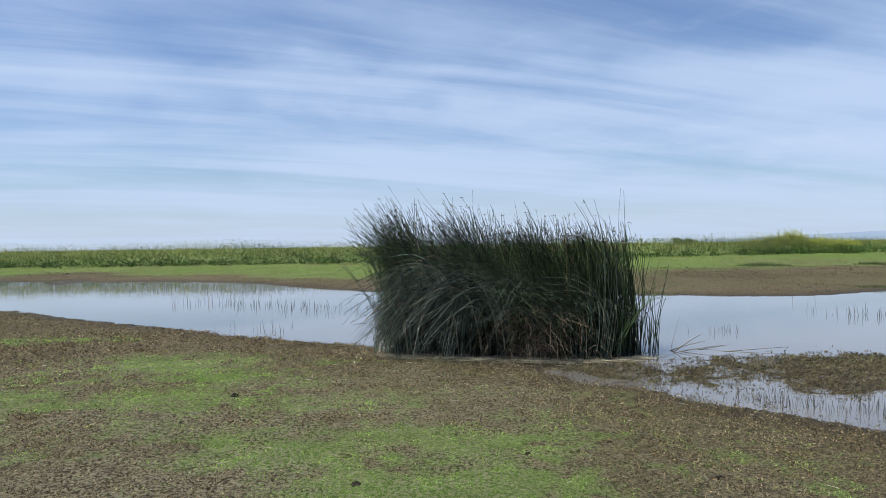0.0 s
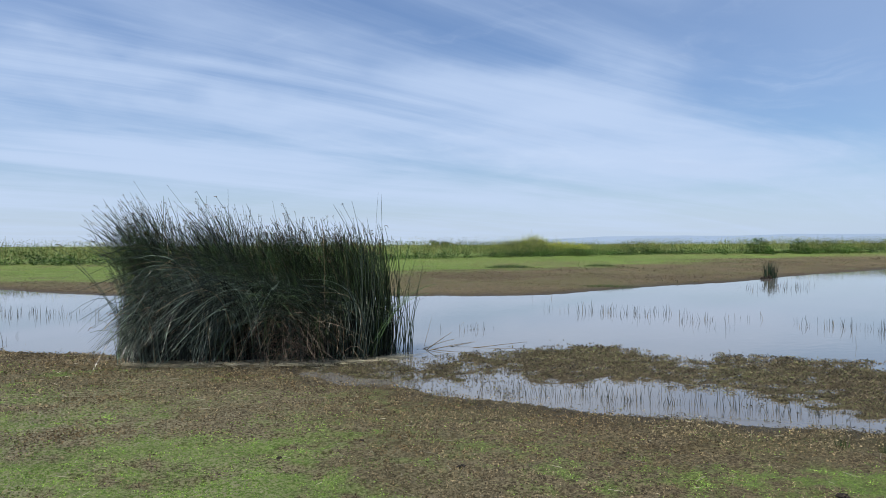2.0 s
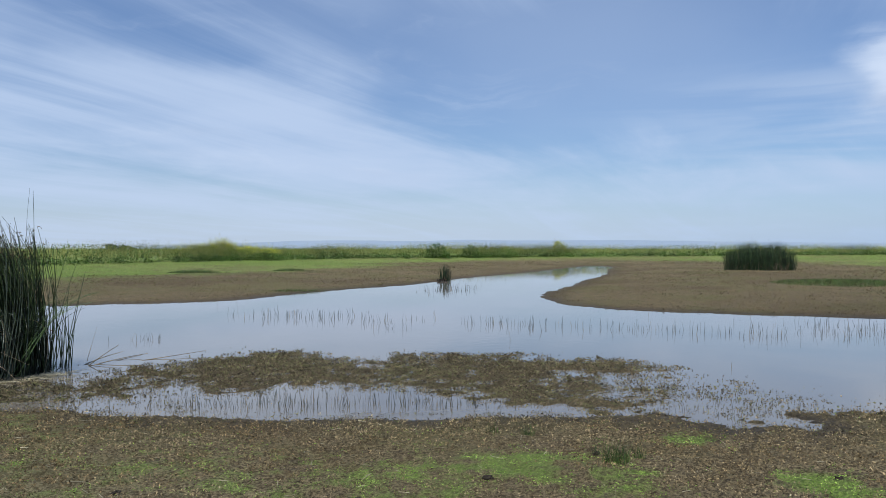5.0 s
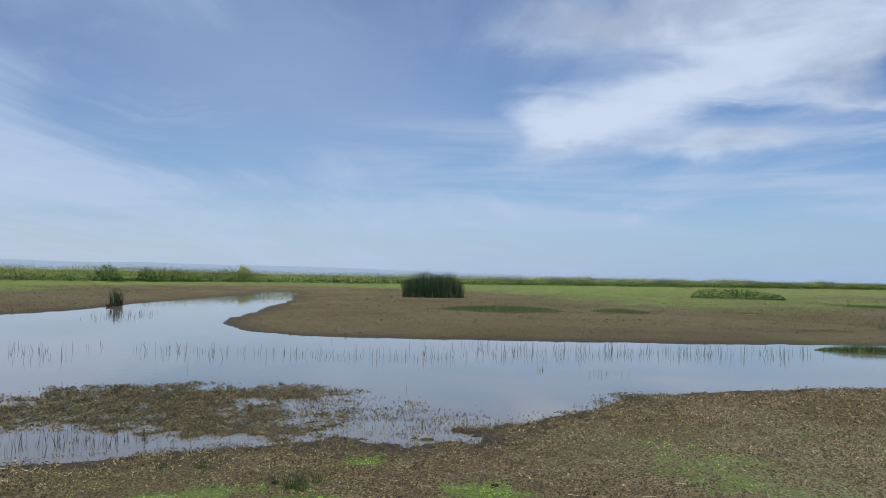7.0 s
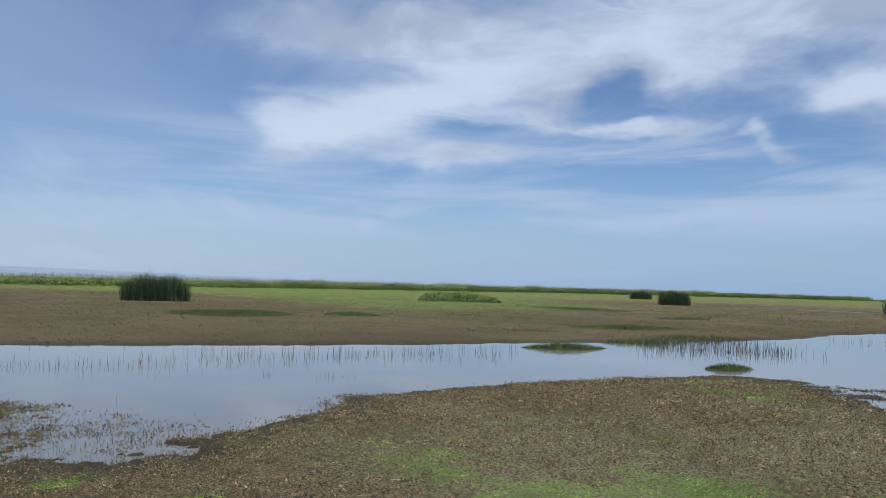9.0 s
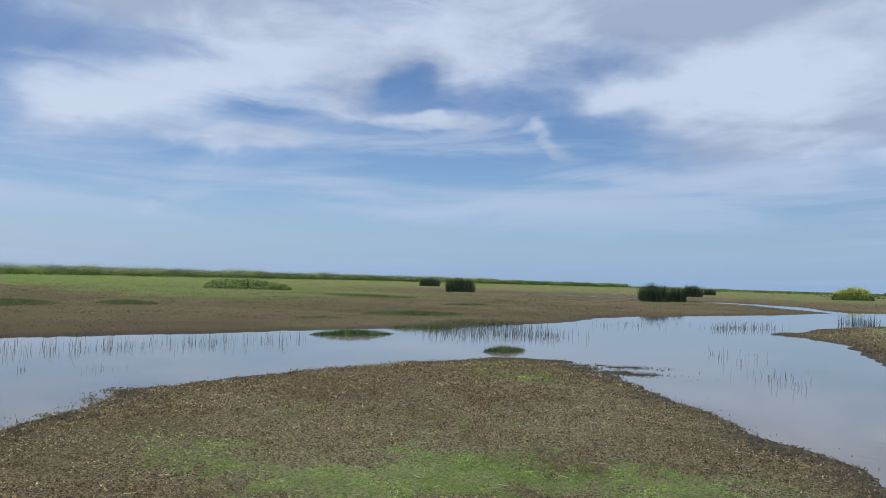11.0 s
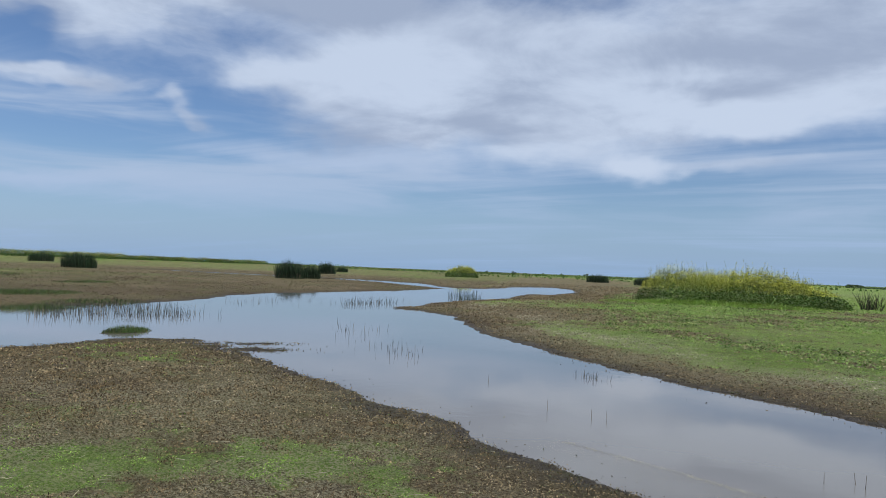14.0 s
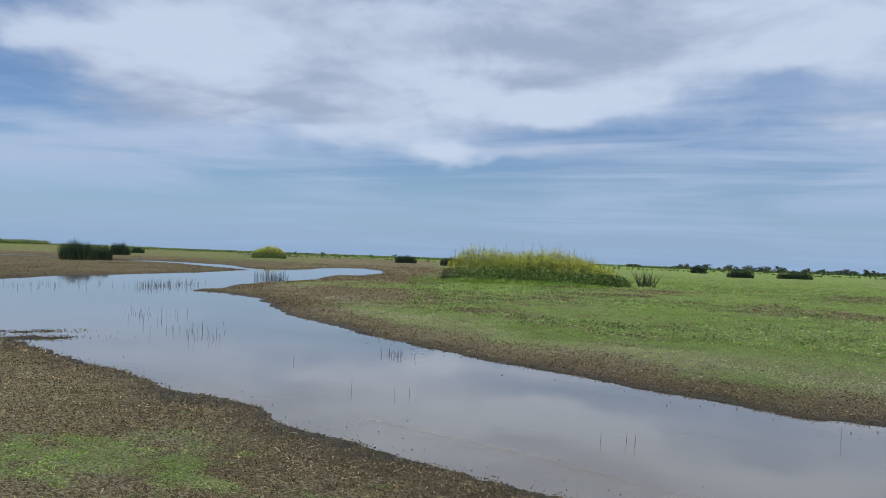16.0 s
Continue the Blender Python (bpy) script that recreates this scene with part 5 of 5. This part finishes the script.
def levee_growth():
    low, straw, bloom, bush = [], [], [], []
    for p in along(LEVEE, 0.5):
        dist = math.hypot(*p)
        if dist > 420:
            continue
        dens = min(1.0, 75 / dist)
        size = max(1.0, dist / 75)
        toward = -p / dist
        at = np.array([p[0]]), np.array([p[1]])
        top = 1.15 + 0.85 * float(fbm(*at, 0.09, 3, 30)[0]) + 0.55 * float(fbm(*at, 0.45, 3, 31)[0])
        top *= 1.12 if dist > 120 else 0.98
        dens *= 1.0 if dist < 110 else 0.65
        yellow = float(np.clip(3.2 * fbm(*at, 0.11, 3, 34)[0] - 1.05, 0.05, 1.3))
        for sets, n, lo, hi, deep in ((low, 150, 0.0, 0.82, 2.4), (straw, 110, 0.20, 0.66, 2.2), (bloom, 110 * yellow, 0.62, 1.02, 2.0)):
            n = max(2, int(n * dens * (1.4 if dist > 150 else 1.0)))
            off = rng.normal(0, 0.9, n)
            c = p[None] + toward[None] * (rng.uniform(-0.5, 1, n) * deep)[:, None] + np.column_stack([-toward[1] * off, toward[0] * off])
            front = ((c - p[None]) @ toward)
            sets.append(np.column_stack([c, rng.uniform(lo, hi, n) * top * np.clip(1.0 - 0.16 * np.maximum(front, 0), 0.35, 1), np.full(n, size)]))
        # rounded leafy bushes along the foot
        if rng.uniform() < 0.75:
            m = max(8, int(90 * dens))
            wide_, tall_ = rng.uniform(0.45, 1.1), rng.uniform(0.35, 0.95)
            mid = p + toward * rng.uniform(1.8, 3.6) + rng.normal(0, 0.3, 2)
            w = unit(rng.normal(size=(m, 3))) * (rng.uniform(0.3, 1, m) ** 0.4)[:, None]
            bush.append(np.column_stack([mid[None] + w[:, :2] * wide_ * size ** 0.5, np.abs(w[:, 2]) * tall_, np.full(m, size)]))
    for name, rows, mat, label, L, Wd, up in (("levee_weeds", low, M_WEED, "dense dark green weeds along the levee", (0.08, 0.19), (0.04, 0.09), 0.5),
                                             ("levee_foot_bushes", bush, M_FOOT, "low leafy green bushes along the levee's foot", (0.09, 0.20), (0.06, 0.13), 0.2),
                                             ("levee_mustard_bloom", bloom, M_LEVEE_BLOOM, "faded yellow mustard bloom along the levee top", (0.05, 0.11), (0.03, 0.05), 0.4)):
        r = np.vstack(rows)
        n = len(r)
        v, q = leaves(np.column_stack([r[:, :2], ground_at(r[:, 0], r[:, 1]) + r[:, 2]]), rng.uniform(*L, n) * r[:, 3], rng.uniform(*Wd, n) * r[:, 3] ** 0.8, up)
        tagged(mesh_object(name, v, [q], mat), label, "weeds", kind="stuff")
    r = np.vstack(straw)
    n = len(r)
    p = stem_points(np.column_stack([r[:, :2], ground_at(r[:, 0], r[:, 1]) + r[:, 2]]), rng.uniform(0.25, 0.60, n) * (1 + 0.8 * (rng.uniform(0, 1, n) < 0.06)), rng.normal(0, 0.22, (n, 2)), np.column_stack([rng.normal(0, 0.08, (n, 2)), np.zeros(n)]), 3)
    v, q = blades(p, rng.uniform(0.012, 0.028, n) * r[:, 3], 0.35)
    tagged(mesh_object("levee_stalks", v, [q], M_DRYWEED), "tall olive and straw weed stalks on the levee", "weeds", kind="stuff")


levee_growth()


def thicket(name, x, y, wide, deep, tall, n, label, bloom=1.0, category="mustard", group="", dark=False):
    """A mound of weeds: leaves low down, stalks and yellow bloom on top."""
    zb = float(ground_at(x, y)[0])
    ob = thing(name, x, y, zb, label, category, group)
    far = unit(np.array([x, y]))
    u_, v_ = np.array([far[1], -far[0]]), far

    def cloud(k, lo, hi, floor=0.0):
        a, b = disc(k, 0.5)
        dome = np.clip(1 - (a ** 2 + b ** 2) ** 1.7, 0, 1) ** 0.5
        rag = fbm(a * wide / 2 + x, b * deep / 2 + y, 0.55, 3, 12) * 0.75 - 0.08 + fbm(a * wide / 2 + x, b * deep / 2 + y, 2.4, 2, 13) * 0.35
        top = tall * dome * (0.52 + 1.0 * rag) * (1.06 - 0.30 * np.clip(a, 0, 1) ** 1.3)
        h = rng.uniform(lo, hi, k) * top
        keep = h >= floor * tall
        return np.column_stack([np.outer(a * wide / 2, u_) + np.outer(b * deep / 2, v_), h])[keep]

    px_ = max(1.0, math.hypot(x, y) / 50) ** 0.7
    n = int(n * 1.7)
    c = cloud(n, 0.0, 0.94)
    k = len(c)
    part("foliage", join(leaves(c, rng.uniform(0.07, 0.16, k) * px_, rng.uniform(0.04, 0.10, k) * px_, 0.2)), M_WEED if not dark else M_FOOT, ob, "dense green leaves", "stuff")
    c = cloud(n // 4 if not dark else n // 40, 0.55, 0.95, 0.40)
    k = len(c)
    p = stem_points(c, rng.uniform(0.15, 0.50, k) * (1 + 0.9 * (rng.uniform(0, 1, k) < 0.28)), rng.normal(0, 0.20, (k, 2)), np.zeros((k, 3)), 3)
    part("stalk_mass", blades(p, np.full(k, 0.018) * px_, 0.3), M_DRYWEED, ob, "thin olive stalks", "stuff")
    if bloom:
        tip = np.vstack([p[:, -1], p[:, -1] * 0.7 + p[:, 1] * 0.3, p[:, -1] * 0.35 + p[:, 1] * 0.65]) + rng.normal(0, 0.03, (3 * k, 3))
        c = np.vstack([cloud(int(n * 0.7 * bloom), 0.80, 1.08, 0.42), tip])
        k = len(c)
        part("bloom", join(leaves(c, rng.uniform(0.04, 0.08, k) * px_, rng.uniform(0.03, 0.055, k) * px_, 0.4)), M_FLOWER, ob, "yellow mustard flowers", "stuff")
    return ob


th = thicket("mustard_thicket", 19.6, -46.8, 12.6, 6.0, 1.80, 11000, "large mound of yellow flowering mustard over green weeds")
k = 240
c_ = np.column_stack([np.outer(rng.uniform(-5.5, 3, k), np.array([-0.922, -0.386])) + np.outer(rng.uniform(-3.2, -2.0, k), np.array([0.386, -0.922])), rng.uniform(0.2, 1.0, k)])
part("pale_bloom", join(leaves(c_, np.full(k, 0.07), np.full(k, 0.05))), M_PALE, th, "pale dead leaves among the green", "stuff")
thicket("mustard_bush", 121, -131, 8.0, 5.0, 2.3, 1500, "far yellow-green mustard bush on the flats", 1.0)
thicket("low_shrub", 86, -6.5, 9.5, 4.0, 1.15, 1600, "low dark green sprawling shrub on the green flats", 0, "shrub", "", True)
thicket("mustard_bush", 45.5, 69, 12.5, 4.0, 1.50, 2600, "yellow flowering mustard rising over the levee weeds", 0.7)
thicket("mustard_bush", 44.3, 68.2, 3.0, 2.0, 1.80, 500, "tall pale mustard tuft on the levee", 0.35)
thicket("levee_bush", 73, 63.5, 3.2, 2.5, 1.75, 700, "dark green bush on the levee", 0, "bush", "levee bushes", True)
thicket("levee_bush", 78, 62, 2.4, 2.5, 1.6, 500, "dark green bush on the levee", 0, "bush", "levee bushes", True)
thicket("levee_bush", 96, 59.5, 2.5, 2.5, 2.15, 500, "tall olive bush on the levee", 0.15, "bush", "levee bushes")
thicket("levee_bush", 82, 61, 7.0, 3.0, 1.6, 900, "low green bush on the levee", 0, "bush", "levee bushes")


def twiggy_shrub(x, y, wide, tall, label):
    ob = thing("bare_shrub", x, y, float(ground_at(x, y)[0]), label, "shrub")
    n = 90
    a, b = disc(n)
    p = stem_points(np.column_stack([a * wide * 0.3, b * 0.3, np.zeros(n)]), tall * rng.uniform(0.4, 1.05, n), np.column_stack([a * 0.45, b * 0.3]) + rng.normal(0, 0.15, (n, 2)), np.column_stack([rng.normal(0, 0.15, (n, 2)), np.zeros(n)]), 5)
    part("twig_mass", tubes(p, rng.uniform(0.010, 0.022, n), 0.3), M_STALK, ob, "", "stuff")
    return ob


twiggy_shrub(13.9, -53.4, 2.0, 1.25, "dark bare twiggy shrub beside the mustard thicket")


def far_tree(seed, wide, tall):
    """A round-headed far tree: tapered trunk, limbs, a crown of leaf clumps."""
    r_ = np.random.default_rng(seed)
    ob = thing("tree", 0, 0, -50, "far dark green tree on the horizon", "tree", "far tree line")
    p = [stem_points(np.array([[0, 0, -0.2]]), np.array([tall * 0.45]), np.array([[0.03, 0.02]]), np.zeros((1, 3)), 5)]
    part("trunk", tubes(p[0], np.array([tall * 0.045]), 0.5, 6), M_BARK, ob)
    k = 6
    ang = r_.uniform(0, 6.28, k)
    lp = stem_points(np.column_stack([np.zeros((k, 2)), np.full(k, tall * 0.2)]), np.full(k, tall * 0.45), np.column_stack([np.cos(ang), np.sin(ang)]) * 0.7, np.zeros((k, 3)), 4)
    for q in range(k):
        part("limb", tubes(lp[q:q + 1], np.full(1, tall * 0.02), 0.3, 4), M_BARK, ob)
    m = 26
    hz = r_.uniform(0.0, 0.82, m)
    fat = np.sqrt(np.clip(1 - ((hz - 0.35) / 0.60) ** 2, 0.05, 1)) * wide * 0.30
    heads = np.column_stack([r_.normal(0, 1, m) * fat, r_.normal(0, 1, m) * fat, hz * tall])
    n = 1500
    c = heads[r_.integers(0, m, n)] + r_.normal(0, 1, (n, 3)) * np.array([wide * 0.11, wide * 0.11, tall * 0.075])
    part("crown", join(leaves(c, r_.uniform(0.3, 0.7, n) * tall / 6, r_.uniform(0.3, 0.55, n) * tall / 6, 0, 1.2)), M_TREE, ob)
    return ob


KINDS = [far_tree(1, 5.5, 5.2), far_tree(2, 7.5, 6.0), far_tree(3, 4.0, 4.6)]
place = random.Random(5)
TREES = []
for a0, a1, dist, n, s in ((167.5, 169.0, 520, 3, 0.75), (169.5, 182.5, 560, 26, 0.72), (25.0, 27.0, 420, 4, 0.8), (136.0, 147.0, 620, 8, 0.65)):
    for q_ in range(n):
        a_ = radians(a0 + (a1 - a0) * (q_ + place.uniform(0.05, 0.95)) / n)
        d_ = dist * place.uniform(0.92, 1.08)
        TREES.append((d_ * math.sin(a_), d_ * math.cos(a_), s * place.uniform(0.6, 1.25), place.randrange(3), place.uniform(0, 360)))
for x, y, s, kind_, rz in TREES:
    copy_thing(KINDS[kind_], pose(x, y, 0.0, 0, 0, rz) @ Matrix.Scale(s, 4))
for ob in KINDS:
    for o in (*ob.children_recursive, ob):
        bpy.data.objects.remove(o)


def far_scrub():
    """The low growth that closes the flats towards the horizon."""
    sets = []
    for a0, a1, d0, d1, n, h in ((95, 150, 420, 520, 8000, 1.3), (148, 190, 480, 640, 4000, 1.5), (-30, 60, 300, 420, 500, 1.5), (135, 182, 240, 300, 700, 0.7)):
        a_, d_ = np.radians(rng.uniform(a0, a1, n)), rng.uniform(d0, d1, n)
        x, y = d_ * np.sin(a_), d_ * np.cos(a_)
        keep = rng.uniform(0, 1, n) * h * (0.45 + 0.9 * fbm(x, y, 0.03, 3, 44))
        sets.append(np.column_stack([x, y, ground_at(x, y) + keep]))
    c = np.vstack(sets)
    v, q = leaves(c, rng.uniform(0.6, 1.4, len(c)), rng.uniform(0.4, 0.7, len(c)), 0, 0.9)
    tagged(mesh_object("far_scrub", v, [q], M_WEED), "far low green scrub along the horizon", "scrub", kind="stuff")


far_scrub()


def far_hedge():
    a_, d_ = np.radians(rng.uniform(164, 185, 8200)), rng.uniform(520, 580, 8200)
    x, y = d_ * np.sin(a_), d_ * np.cos(a_)
    z = ground_at(x, y) + rng.uniform(0, 1, 8200) * 2.1 * np.clip(fbm(np.degrees(a_), d_ * 0, 1.3, 3, 33) * 2.2 - 0.45, 0.25, 1)
    v, q = leaves(np.column_stack([x, y, z]), rng.uniform(0.6, 1.4, 8200), rng.uniform(0.5, 0.9, 8200), 0, 1.2)
    tagged(mesh_object("far_hedge", v, [q], M_TREE), "dark far hedge along the horizon", "hedge", kind="stuff")


far_hedge()


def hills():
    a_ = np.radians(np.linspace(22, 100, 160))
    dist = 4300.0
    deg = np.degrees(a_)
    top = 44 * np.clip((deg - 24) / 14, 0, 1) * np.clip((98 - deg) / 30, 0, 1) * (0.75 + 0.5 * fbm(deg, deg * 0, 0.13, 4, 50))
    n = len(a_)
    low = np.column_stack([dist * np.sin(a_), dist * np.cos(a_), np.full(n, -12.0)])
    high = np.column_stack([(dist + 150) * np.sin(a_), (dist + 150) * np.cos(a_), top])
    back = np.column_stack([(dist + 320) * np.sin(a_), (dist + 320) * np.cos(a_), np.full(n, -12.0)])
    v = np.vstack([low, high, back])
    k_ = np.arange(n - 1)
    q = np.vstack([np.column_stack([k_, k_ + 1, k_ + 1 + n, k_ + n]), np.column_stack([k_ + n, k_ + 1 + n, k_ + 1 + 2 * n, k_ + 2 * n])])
    tagged(mesh_object("backdrop_hills", v, [q], M_HILL), "low hills on the far horizon, pale blue haze in their colour", "hills", kind="structure")


hills()
